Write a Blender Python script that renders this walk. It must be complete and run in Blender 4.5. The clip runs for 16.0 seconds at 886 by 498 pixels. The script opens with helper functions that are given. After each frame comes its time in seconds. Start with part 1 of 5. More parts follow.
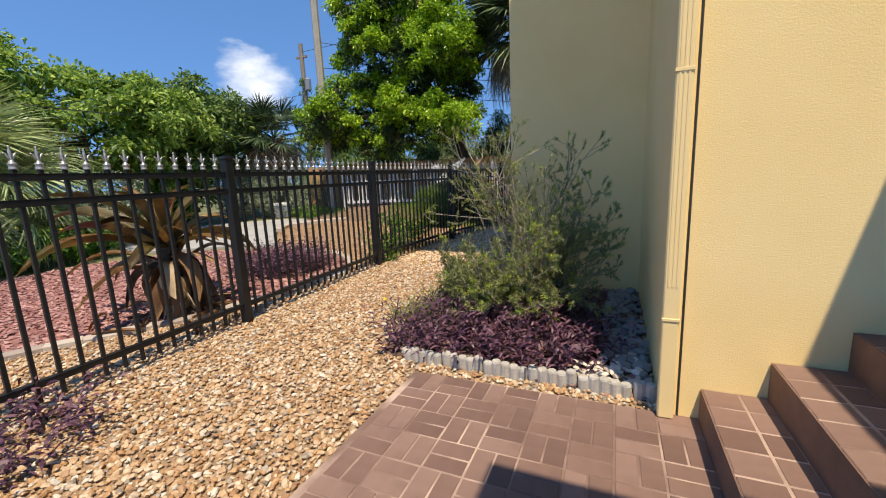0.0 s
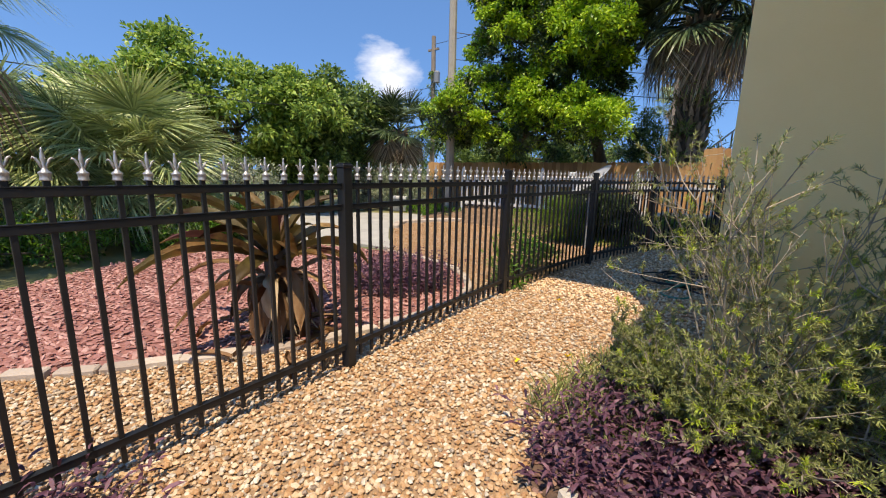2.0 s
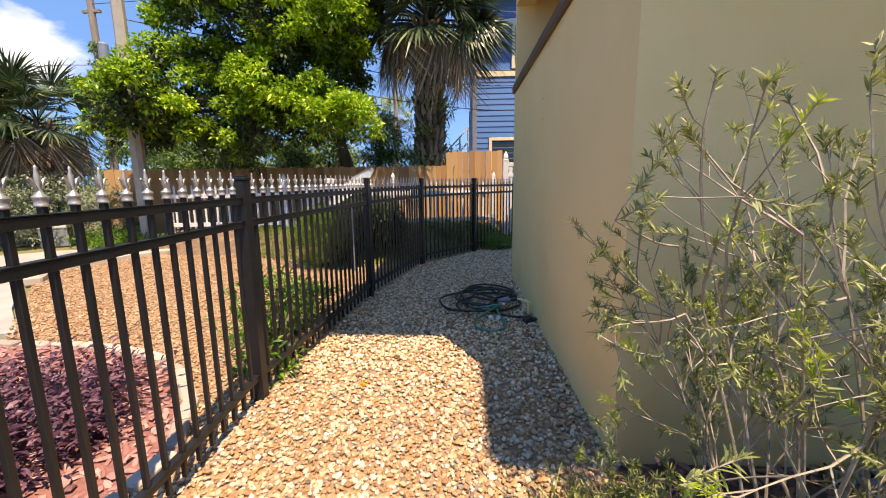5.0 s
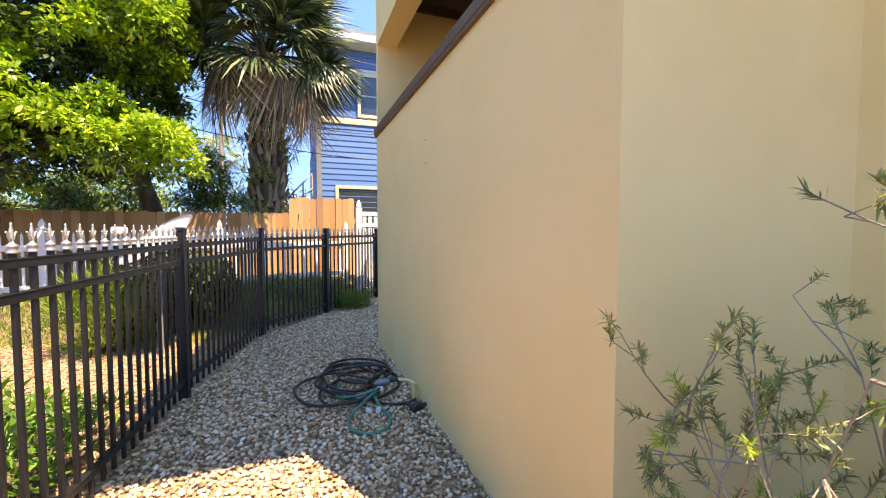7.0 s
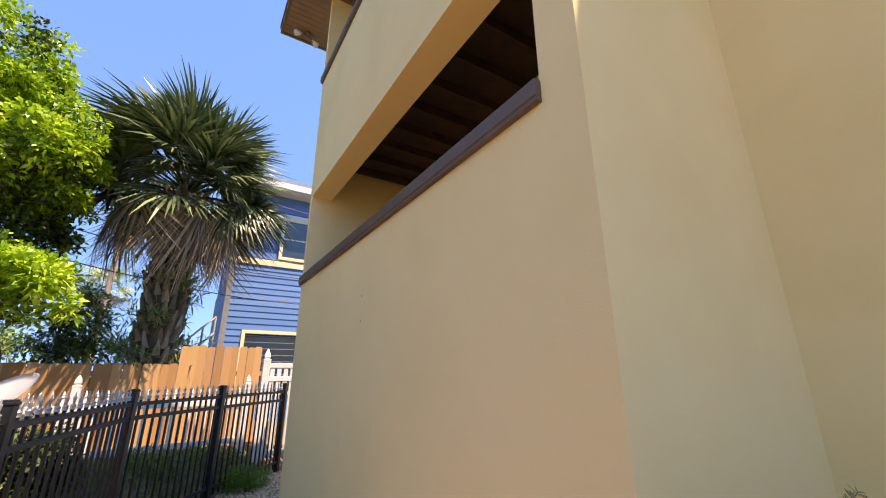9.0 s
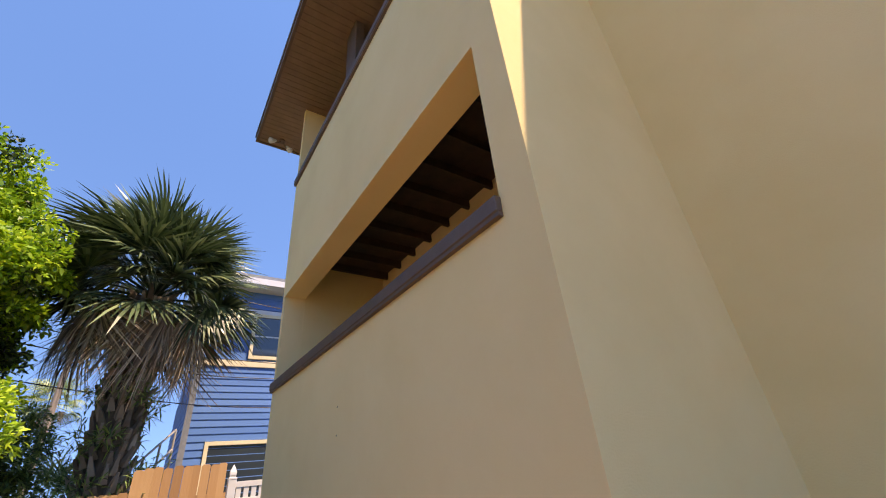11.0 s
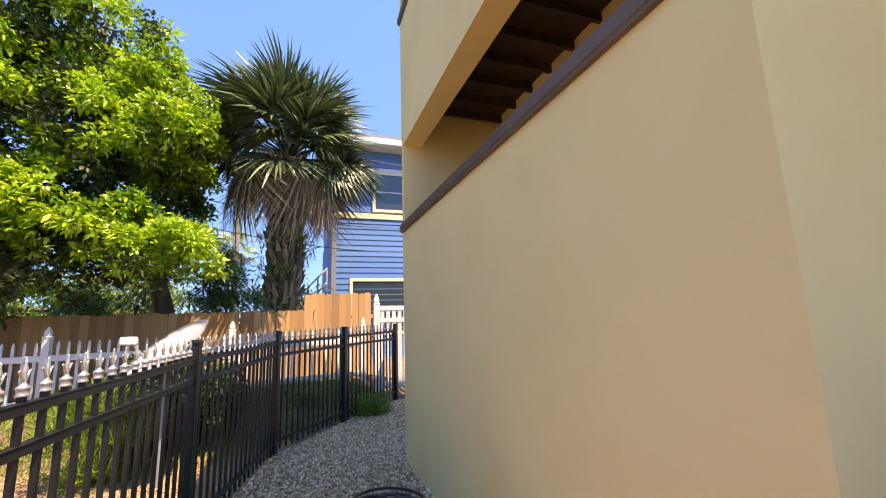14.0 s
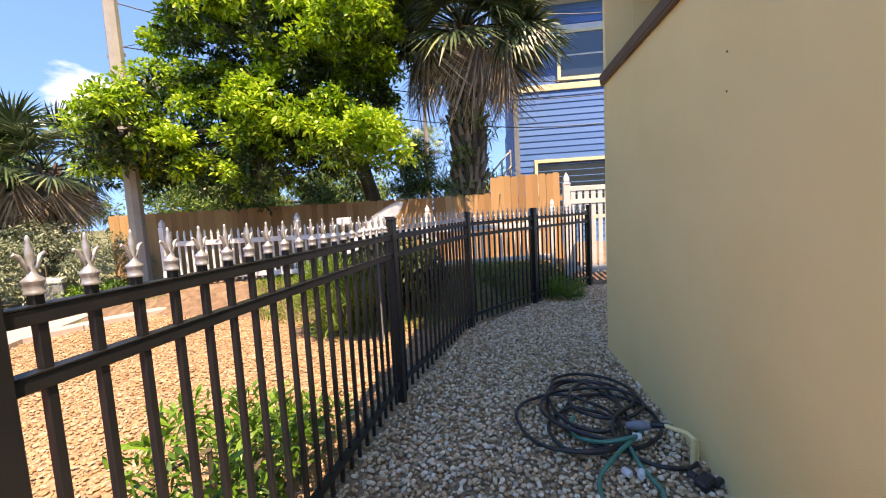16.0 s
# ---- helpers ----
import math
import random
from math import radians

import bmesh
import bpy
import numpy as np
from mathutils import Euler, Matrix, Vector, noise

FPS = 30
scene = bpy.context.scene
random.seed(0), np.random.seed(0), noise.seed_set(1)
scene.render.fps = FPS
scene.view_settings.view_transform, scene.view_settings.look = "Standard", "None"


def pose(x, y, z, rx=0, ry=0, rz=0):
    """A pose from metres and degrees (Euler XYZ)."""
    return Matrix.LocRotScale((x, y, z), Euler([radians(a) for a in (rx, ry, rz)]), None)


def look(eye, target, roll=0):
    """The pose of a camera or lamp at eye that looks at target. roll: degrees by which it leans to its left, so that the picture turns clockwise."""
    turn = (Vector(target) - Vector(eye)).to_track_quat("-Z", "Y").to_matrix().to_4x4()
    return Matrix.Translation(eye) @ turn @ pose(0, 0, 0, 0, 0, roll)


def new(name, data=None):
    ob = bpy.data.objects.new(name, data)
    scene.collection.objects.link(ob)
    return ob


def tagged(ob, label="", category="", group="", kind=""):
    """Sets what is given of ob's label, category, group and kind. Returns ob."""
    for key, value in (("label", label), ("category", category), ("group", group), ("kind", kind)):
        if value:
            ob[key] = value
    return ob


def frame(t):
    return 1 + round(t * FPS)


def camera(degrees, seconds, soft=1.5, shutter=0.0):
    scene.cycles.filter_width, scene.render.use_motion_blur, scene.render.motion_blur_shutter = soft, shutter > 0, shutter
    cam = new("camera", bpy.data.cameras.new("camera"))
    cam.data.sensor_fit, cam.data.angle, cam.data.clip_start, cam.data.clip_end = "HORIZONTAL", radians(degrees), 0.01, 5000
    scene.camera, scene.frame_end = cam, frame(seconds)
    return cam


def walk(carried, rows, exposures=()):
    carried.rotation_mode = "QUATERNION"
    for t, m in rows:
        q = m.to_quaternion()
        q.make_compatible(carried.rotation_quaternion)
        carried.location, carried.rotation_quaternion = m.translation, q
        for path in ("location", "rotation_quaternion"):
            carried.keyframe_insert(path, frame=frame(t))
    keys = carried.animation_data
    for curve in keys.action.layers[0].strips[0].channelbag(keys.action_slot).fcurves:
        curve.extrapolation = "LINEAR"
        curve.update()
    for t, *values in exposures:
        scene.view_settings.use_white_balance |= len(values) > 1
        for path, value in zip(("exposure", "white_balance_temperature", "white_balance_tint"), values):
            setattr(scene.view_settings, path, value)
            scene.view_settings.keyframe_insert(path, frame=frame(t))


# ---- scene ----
cam = camera(95.9, 16.0, soft=1.1)
PATH = [
    (0, (1.061, 0.806, 1.259), (0.273, 2.609, 0.904), -2.6),
    (0.5, (0.839, 0.97, 1.302), (-0.122, 2.684, 0.93), -2.0),
    (1, (0.644, 1.236, 1.387), (-0.452, 2.864, 1.004), -0.7),
    (1.5, (0.483, 1.405, 1.435), (-0.71, 2.963, 1.051), 0.4),
    (2, (0.245, 1.566, 1.469), (-0.983, 3.099, 1.094), 1.2),
    (2.5, (0.081, 1.788, 1.472), (-1.129, 3.338, 1.106), 1.0),
    (3, (-0.149, 2.055, 1.469), (-1.263, 3.676, 1.101), 0.8),
    (3.5, (-0.444, 2.315, 1.436), (-1.376, 4.043, 1.054), 0.5),
    (4, (-0.601, 2.6, 1.436), (-1.29, 4.438, 1.051), -0.2),
    (4.5, (-0.686, 2.95, 1.473), (-1.082, 4.874, 1.096), -0.8),
    (5, (-0.781, 3.282, 1.471), (-0.874, 5.252, 1.135), -0.7),
    (5.2, (-0.796, 3.393, 1.474), (-0.775, 5.368, 1.159), -1.0),
    (7.3, (-0.997, 4.298, 1.51), (-0.28, 6.163, 1.439), 0.2),
    (7.5, (-0.997, 4.386, 1.51), (-0.268, 6.248, 1.453), 0.2),
    (8, (-0.971, 4.493, 1.506), (-0.211, 6.343, 1.509), -0.1),
    (8.5, (-1.036, 4.574, 1.592), (-0.108, 6.321, 1.887), 0.6),
    (9, (-1.036, 4.465, 1.67), (-0.034, 6.089, 2.269), -0.1),
    (9.5, (-1.054, 4.416, 1.726), (-0.031, 5.935, 2.53), -2.4),
    (10, (-1.056, 4.401, 1.777), (-0.024, 5.846, 2.697), -4.8),
    (10.2, (-1.057, 4.393, 1.779), (-0.02, 5.813, 2.731), -5.4),
    (12.5, (-1.089, 4.399, 1.802), (-0.116, 5.864, 2.756), -6.1),
    (13, (-1.115, 4.416, 1.785), (-0.230, 6.000, 2.626), -4.4),
    (13.5, (-1.123, 4.486, 1.753), (-0.363, 6.231, 2.366), -3.1),
    (14, (-1.152, 4.557, 1.644), (-0.506, 6.421, 1.975), -1.8),
    (14.5, (-1.136, 4.589, 1.579), (-0.598, 6.514, 1.649), -2.1),
    (15, (-1.018, 4.798, 1.536), (-0.593, 6.751, 1.455), -2.2),
    (15.5, (-1.019, 4.985, 1.525), (-0.828, 6.969, 1.363), -2.7),
    (16, (-1.153, 5.143, 1.538), (-1.404, 7.119, 1.352), -3.1),
]
walk(cam, [(t, look(eye, target, roll)) for t, eye, target, roll in PATH],
     [(0.0, 1.13, 8000, 9), (2.0, 1.24, 8400, 12), (3.5, 1.35, 8700, 14), (5.2, 1.79, 9400, 19), (7.3, 2.57, 10100, 23), (9.0, 2.11, 9900, 24), (10.0, 1.83, 9500, 25), (12.5, 1.69, 9300, 25), (13.5, 1.98, 9600, 24), (14.5, 2.36, 10100, 23), (16.0, 2.19, 9900, 23)])

# ---- light ----
LIGHT = Vector((-0.222, 0.385, -1.0)).normalized()   # the way the sunlight travels
sun = new("sun", bpy.data.lights.new("sun", "SUN"))
sun.data.energy, sun.data.angle, sun.data.color = 2.55, radians(0.53), (1.0, 0.93, 0.82)
sun.matrix_world = look((6, -8, 30), Vector((6, -8, 30)) + LIGHT)

world = bpy.data.worlds.new("sky")
scene.world = world
world.use_nodes = True
wn, wl = world.node_tree.nodes, world.node_tree.links
wn.clear()
w_out, w_bg, w_sky = wn.new("ShaderNodeOutputWorld"), wn.new("ShaderNodeBackground"), wn.new("ShaderNodeTexSky")
w_sky.sky_type, w_sky.sun_disc = "NISHITA", False
w_sky.sun_elevation, w_sky.sun_rotation = radians(66.0), radians(150.0)
w_sky.air_density, w_sky.dust_density, w_sky.ozone_density = 1.0, 0.0, 6.0
w_sky.altitude = 1500
w_bg.inputs["Strength"].default_value = 0.135
# fair-weather clouds low over the horizon
w_co, w_no, w_sep = wn.new("ShaderNodeTexCoord"), wn.new("ShaderNodeTexNoise"), wn.new("ShaderNodeSeparateXYZ")
w_map = wn.new("ShaderNodeMapping")
w_map.inputs["Scale"].default_value = (1.0, 1.0, 2.2)
w_no.inputs["Scale"].default_value, w_no.inputs["Detail"].default_value, w_no.inputs["Roughness"].default_value = 2.7, 9.0, 0.58
w_ramp, w_mix = wn.new("ShaderNodeValToRGB"), wn.new("ShaderNodeMixRGB")
w_ramp.color_ramp.elements[0].position, w_ramp.color_ramp.elements[1].position = 0.68, 0.96
w_mix.inputs["Color2"].default_value = (5.2, 5.5, 6.0, 1)
wl.new(w_co.outputs["Generated"], w_map.inputs["Vector"])
wl.new(w_map.outputs["Vector"], w_no.inputs["Vector"])
# one cumulus stands beyond the utility poles
w_dot, w_near, w_sum = wn.new("ShaderNodeVectorMath"), wn.new("ShaderNodeMapRange"), wn.new("ShaderNodeMath")
w_dot.operation, w_sum.operation = "DOT_PRODUCT", "ADD"
w_dot.inputs[1].default_value = Vector((-0.715, 0.672, 0.225)).normalized()
w_near.inputs["From Min"].default_value, w_near.inputs["From Max"].default_value = 0.992, 0.9997
w_near.inputs["To Min"].default_value, w_near.inputs["To Max"].default_value = 0.0, 0.25
wl.new(w_co.outputs["Generated"], w_dot.inputs[0])
wl.new(w_dot.outputs["Value"], w_near.inputs["Value"])
wl.new(w_near.outputs["Result"], w_sum.inputs[0])
wl.new(w_no.outputs["Fac"], w_sum.inputs[1])
wl.new(w_sum.outputs["Value"], w_ramp.inputs["Fac"])
wl.new(w_ramp.outputs["Color"], w_mix.inputs["Fac"])
w_hue = wn.new("ShaderNodeHueSaturation")
w_hue.inputs["Hue"].default_value, w_hue.inputs["Saturation"].default_value = 0.502, 1.15
# a clear horizon without haze: the sky is read a little higher up
w_lift, w_unit = wn.new("ShaderNodeVectorMath"), wn.new("ShaderNodeVectorMath")
w_lift.operation, w_unit.operation = "ADD", "NORMALIZE"
w_lift.inputs[1].default_value = (0, 0, 0.28)
wl.new(w_co.outputs["Generated"], w_lift.inputs[0])
wl.new(w_lift.outputs["Vector"], w_unit.inputs[0])
wl.new(w_unit.outputs["Vector"], w_sky.inputs["Vector"])
wl.new(w_sky.outputs["Color"], w_hue.inputs["Color"])
wl.new(w_hue.outputs["Color"], w_mix.inputs["Color1"])
wl.new(w_mix.outputs["Color"], w_bg.inputs["Color"])
wl.new(w_bg.outputs["Background"], w_out.inputs["Surface"])

# ---- materials ----


def material(name, ramp, scale=6.0, rough=0.7, bump=0.2, bump_scale=80.0, metal=0.0, by="noise", spread=0.25,
             translucent=0.0, stretch=(1, 1, 1), spec=0.5, stain=None):
    """A surface whose colour wanders along ramp, by noise, by mesh island or by object, with fine relief."""
    m = bpy.data.materials.new(name)
    m.use_nodes = True
    n, k = m.node_tree.nodes, m.node_tree.links
    p, out = n["Principled BSDF"], n["Material Output"]
    co, mp = n.new("ShaderNodeTexCoord"), n.new("ShaderNodeMapping")
    mp.inputs["Scale"].default_value = stretch
    k.new(co.outputs["Object"], mp.inputs["Vector"])
    big = n.new("ShaderNodeTexNoise")
    big.inputs["Scale"].default_value, big.inputs["Detail"].default_value, big.inputs["Roughness"].default_value = scale, 5.0, 0.6
    k.new(mp.outputs["Vector"], big.inputs["Vector"])
    source = big.outputs["Fac"]
    if by in ("island", "object"):
        rnd = n.new("ShaderNodeNewGeometry") if by == "island" else n.new("ShaderNodeObjectInfo")
        pick = rnd.outputs["Random Per Island"] if by == "island" else rnd.outputs["Random"]
        less, add = n.new("ShaderNodeMath"), n.new("ShaderNodeMath")
        less.operation, less.inputs[1].default_value = "MULTIPLY_ADD", spread
        less.inputs[2].default_value = -spread / 2
        add.operation = "ADD"
        k.new(big.outputs["Fac"], less.inputs[0])
        k.new(less.outputs[0], add.inputs[0])
        k.new(pick, add.inputs[1])
        source = add.outputs[0]
    rp = n.new("ShaderNodeValToRGB")
    els = rp.color_ramp.elements
    while len(els) < len(ramp):
        els.new(0.5)
    for e, (at, c) in zip(els, ramp):
        e.position, e.color = at, (*c, 1)
    k.new(source, rp.inputs["Fac"])
    colour = rp.outputs["Color"]
    fine = n.new("ShaderNodeTexNoise")
    fine.inputs["Scale"].default_value, fine.inputs["Detail"].default_value = bump_scale, 4.0
    k.new(mp.outputs["Vector"], fine.inputs["Vector"])
    if stain:
        blot, br, mx = n.new("ShaderNodeTexNoise"), n.new("ShaderNodeValToRGB"), n.new("ShaderNodeMixRGB")
        blot.inputs["Scale"].default_value, blot.inputs["Detail"].default_value = stain[0], 7.0
        br.color_ramp.elements[0].position, br.color_ramp.elements[1].position = stain[1], stain[2]
        mx.blend_type = "MULTIPLY"
        mx.inputs["Color2"].default_value = (*stain[3], 1)
        k.new(co.outputs["Object"], blot.inputs["Vector"])
        k.new(blot.outputs["Fac"], br.inputs["Fac"])
        k.new(br.outputs["Color"], mx.inputs["Fac"])
        k.new(colour, mx.inputs["Color1"])
        colour = mx.outputs["Color"]
    k.new(colour, p.inputs["Base Color"])
    p.inputs["Roughness"].default_value, p.inputs["Metallic"].default_value = rough, metal
    p.inputs["Specular IOR Level"].default_value = spec
    if bump:
        b = n.new("ShaderNodeBump")
        b.inputs["Strength"].default_value, b.inputs["Distance"].default_value = bump, 0.01
        k.new(fine.outputs["Fac"], b.inputs["Height"])
        k.new(b.outputs["Normal"], p.inputs["Normal"])
    if translucent:
        tr, ms = n.new("ShaderNodeBsdfTranslucent"), n.new("ShaderNodeMixShader")
        ms.inputs["Fac"].default_value = translucent
        k.new(colour, tr.inputs["Color"])
        k.new(p.outputs["BSDF"], ms.inputs[1])
        k.new(tr.outputs["BSDF"], ms.inputs[2])
        k.new(ms.outputs["Shader"], out.inputs["Surface"])
    return m


STUCCO = material("stucco", [(0.3, (0.90, 0.68, 0.325)), (0.7, (0.94, 0.725, 0.365))], 1.3, 0.9, 0.2, 140, spec=0.2,
                  stain=(0.9, 0.50, 0.8, (0.93, 0.91, 0.86)))
SPOUT = material("painted_metal", [(0.3, (0.86, 0.66, 0.32)), (0.7, (0.90, 0.70, 0.355))], 3, 0.55, 0.1, 60)
BROWN = material("brown_trim", [(0.3, (0.115, 0.075, 0.052)), (0.7, (0.15, 0.10, 0.07))], 4, 0.6, 0.1, 60)
SOFFIT = material("soffit_board", [(0.3, (0.20, 0.125, 0.08)), (0.7, (0.25, 0.16, 0.105))], 5, 0.6, 0.1, 60)
JOIST = material("dark_timber", [(0.3, (0.05, 0.03, 0.022)), (0.7, (0.085, 0.052, 0.036))], 6, 0.8, 0.3, 60)
BRICK = material("paver", [(0.0, (0.145, 0.083, 0.068)), (0.5, (0.195, 0.116, 0.094)), (1.0, (0.25, 0.158, 0.13))], 9, 0.75, 0.3, 220, by="object", spread=0.9,
                 stain=(5.0, 0.5, 0.75, (0.75, 0.72, 0.7)))
RISER = material("riser", [(0.3, (0.15, 0.085, 0.062)), (0.7, (0.22, 0.125, 0.09))], 7, 0.75, 0.3, 150)
GROUT = material("grout", [(0.3, (0.40, 0.28, 0.23)), (0.7, (0.56, 0.42, 0.35))], 6, 0.9, 0.4, 200, stain=(1.6, 0.40, 0.54, (0.42, 0.36, 0.35)))
IRON = material("black_metal", [(0.3, (0.010, 0.011, 0.0125)), (0.7, (0.017, 0.018, 0.020))], 5, 0.4, 0.06, 90, spec=0.36,
                stain=(14.0, 0.55, 0.8, (1.25, 1.2, 1.15)))
SILVER = material("silver_paint", [(0.3, (0.36, 0.365, 0.37)), (0.7, (0.52, 0.52, 0.525))], 30, 0.38, 0.15, 150, metal=0.55)
PEBBLE = material("pebbles", [(0.0, (0.547, 0.391, 0.242)), (0.16, (0.312, 0.168, 0.0898)), (0.3, (0.485, 0.289, 0.14)), (0.46, (0.609, 0.492, 0.359)), (0.6, (0.391, 0.207, 0.0859)),
                              (0.72, (0.515, 0.359, 0.219)), (0.86, (0.657, 0.602, 0.508)), (1.0, (0.149, 0.0939, 0.0625))], 40, 0.62, 0.25, 120, by="island", spread=0.2)
SAND = material("gravel_bed", [(0.3, (0.21, 0.135, 0.08)), (0.7, (0.40, 0.27, 0.165))], 45, 0.9, 0.8, 60)
CHIP = material("orange_gravel", [(0.0, (0.319, 0.189, 0.0966)), (0.3, (0.42, 0.273, 0.155)), (0.55, (0.386, 0.21, 0.105)), (0.8, (0.487, 0.382, 0.277)), (1.0, (0.202, 0.105, 0.0504))], 30, 0.75, 0.2, 100, by="island", spread=0.2)
MULCH = material("red_mulch", [(0.0, (0.27, 0.122, 0.113)), (0.45, (0.387, 0.194, 0.176)), (0.8, (0.504, 0.297, 0.27)), (1.0, (0.171, 0.081, 0.0765))], 25, 0.85, 0.3, 90, by="island", spread=0.3)
MULCH_BED = material("mulch_ground", [(0.3, (0.20, 0.085, 0.075)), (0.7, (0.34, 0.15, 0.13))], 30, 0.95, 0.8, 60)
ROCK = material("grey_rock", [(0.0, (0.13, 0.135, 0.15)), (0.5, (0.24, 0.245, 0.26)), (1.0, (0.5, 0.49, 0.47))], 14, 0.8, 0.5, 60, by="island", spread=0.4)
EDGE = material("concrete_edging", [(0.3, (0.36, 0.34, 0.31)), (0.7, (0.56, 0.53, 0.48))], 12, 0.9, 0.5, 120, stain=(9.0, 0.48, 0.7, (0.6, 0.6, 0.58)))
KERB = material("stone_border", [(0.0, (0.34, 0.28, 0.24)), (1.0, (0.52, 0.46, 0.40))], 8, 0.9, 0.5, 90, by="object", spread=0.6)
ROAD = material("concrete_drive", [(0.3, (0.33, 0.33, 0.32)), (0.7, (0.42, 0.42, 0.40))], 3, 0.9, 0.4, 120, stain=(1.1, 0.45, 0.75, (0.8, 0.8, 0.79)))
EARTH = material("ground_earth", [(0.3, (0.10, 0.12, 0.045)), (0.7, (0.22, 0.20, 0.10))], 0.6, 0.95, 0.6, 25, stain=(0.2, 0.4, 0.7, (0.8, 0.85, 0.6)))
GRASS = material("grass", [(0.0, (0.07, 0.14, 0.016)), (0.5, (0.13, 0.24, 0.026)), (1.0, (0.22, 0.33, 0.045))], 5, 0.6, 0.0, 50, by="island", spread=0.3, translucent=0.35)
# near-black green: the shade deep in a crown put into leaf colour
LEAF_DARKENED = material("darkened_leaf", [(0.0, (0.014, 0.030, 0.008)), (0.5, (0.028, 0.058, 0.013)), (1.0, (0.06, 0.11, 0.022))], 0.6, 0.5, 0.0, 50, by="island", spread=1.0, translucent=0.12)
LEAF_TREE = material("tree_leaf", [(0.0, (0.08, 0.18, 0.014)), (0.4, (0.235, 0.43, 0.033)), (1.0, (0.52, 0.69, 0.06))], 0.9, 0.42, 0.0, 50, by="island", spread=1.1, translucent=0.33)
LEAF_DARK = material("dark_leaf", [(0.0, (0.042, 0.0864, 0.024)), (0.5, (0.12, 0.21, 0.0504)), (1.0, (0.312, 0.432, 0.108))], 0.6, 0.45, 0.0, 50, by="island", spread=1.0, translucent=0.35)
LEAF_MID = material("hedge_leaf", [(0.0, (0.078, 0.156, 0.0312)), (0.5, (0.24, 0.384, 0.072)), (1.0, (0.504, 0.636, 0.144))], 0.5, 0.5, 0.0, 50, by="island", spread=1.0, translucent=0.35)
LEAF_GREY = material("silvery_leaf", [(0.0, (0.14, 0.19, 0.12)), (0.5, (0.24, 0.30, 0.20)), (1.0, (0.38, 0.42, 0.31))], 0.8, 0.55, 0.0, 50, by="island", spread=0.8, translucent=0.25)
LEAF_WEED = material("weed_leaf", [(0.0, (0.03, 0.09, 0.012)), (0.5, (0.085, 0.22, 0.022)), (1.0, (0.19, 0.36, 0.035))], 4, 0.45, 0.0, 50, by="island", spread=0.6, translucent=0.35)
LEAF_LIME = material("new_growth_leaf", [(0.0, (0.30, 0.42, 0.05)), (1.0, (0.52, 0.62, 0.08))], 3.5, 0.5, 0.0, 50, by="island", spread=0.5, translucent=0.35)
LEAF_BUSH = material("bottlebrush_leaf", [(0.0, (0.109, 0.13, 0.0588)), (0.35, (0.202, 0.235, 0.0882)), (0.7, (0.294, 0.344, 0.118)), (1.0, (0.42, 0.462, 0.16))], 3.5, 0.5, 0.0, 50, by="island", spread=0.9, translucent=0.35)
PURPLE = material("purple_leaf", [(0.0, (0.035, 0.014, 0.028)), (0.5, (0.095, 0.036, 0.066)), (1.0, (0.23, 0.115, 0.15))], 6, 0.5, 0.0, 50, by="island", spread=0.6, translucent=0.2)
BROM = material("bromeliad_leaf", [(0.0, (0.085, 0.055, 0.022)), (0.35, (0.17, 0.14, 0.045)), (0.6, (0.30, 0.16, 0.055)), (0.85, (0.40, 0.29, 0.12)), (1.0, (0.14, 0.055, 0.05))], 2.6, 0.5, 0.15, 40, by="object", spread=1.2, translucent=0.25)
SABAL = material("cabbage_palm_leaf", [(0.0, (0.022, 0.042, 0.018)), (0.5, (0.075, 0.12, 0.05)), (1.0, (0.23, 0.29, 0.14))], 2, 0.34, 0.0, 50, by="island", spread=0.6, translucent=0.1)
PALM = material("palm_leaf", [(0.0, (0.156, 0.221, 0.0845)), (0.5, (0.338, 0.429, 0.169)), (1.0, (0.598, 0.663, 0.325))], 2, 0.38, 0.0, 50, by="island", spread=0.6, translucent=0.22)
PALM_DEAD = material("dead_palm_leaf", [(0.0, (0.13, 0.085, 0.055)), (0.5, (0.36, 0.265, 0.18)), (1.0, (0.66, 0.54, 0.40))], 2, 0.7, 0.0, 50, by="island", spread=0.5, translucent=0.2)
BARK = material("bark", [(0.3, (0.055, 0.042, 0.032)), (0.7, (0.15, 0.115, 0.085))], 8, 0.9, 0.8, 40, stretch=(1, 1, 0.3))
BOOTS = material("palm_boots", [(0.0, (0.10, 0.075, 0.055)), (0.5, (0.20, 0.155, 0.115)), (1.0, (0.34, 0.28, 0.22))], 7, 0.9, 0.6, 50, by="island", spread=0.5)
TWIG = material("twig", [(0.3, (0.202, 0.169, 0.126)), (0.7, (0.404, 0.362, 0.303))], 12, 0.85, 0.3, 80)
WOOD = material("fence_wood", [(0.0, (0.33, 0.175, 0.075)), (0.5, (0.45, 0.25, 0.11)), (1.0, (0.56, 0.345, 0.165))], 5, 0.8, 0.35, 30, by="object", spread=0.45, stretch=(4, 4, 0.35))
WHITE = material("white_vinyl", [(0.3, (0.60, 0.605, 0.61)), (0.7, (0.68, 0.685, 0.69))], 4, 0.5, 0.05, 60)
BLUE = material("blue_siding", [(0.0, (0.055, 0.175, 0.44)), (1.0, (0.08, 0.215, 0.50))], 4, 0.65, 0.15, 70, by="object", spread=0.5)
CREAM = material("cream_trim", [(0.3, (0.72, 0.62, 0.40)), (0.7, (0.78, 0.69, 0.47))], 4, 0.6, 0.05, 60)
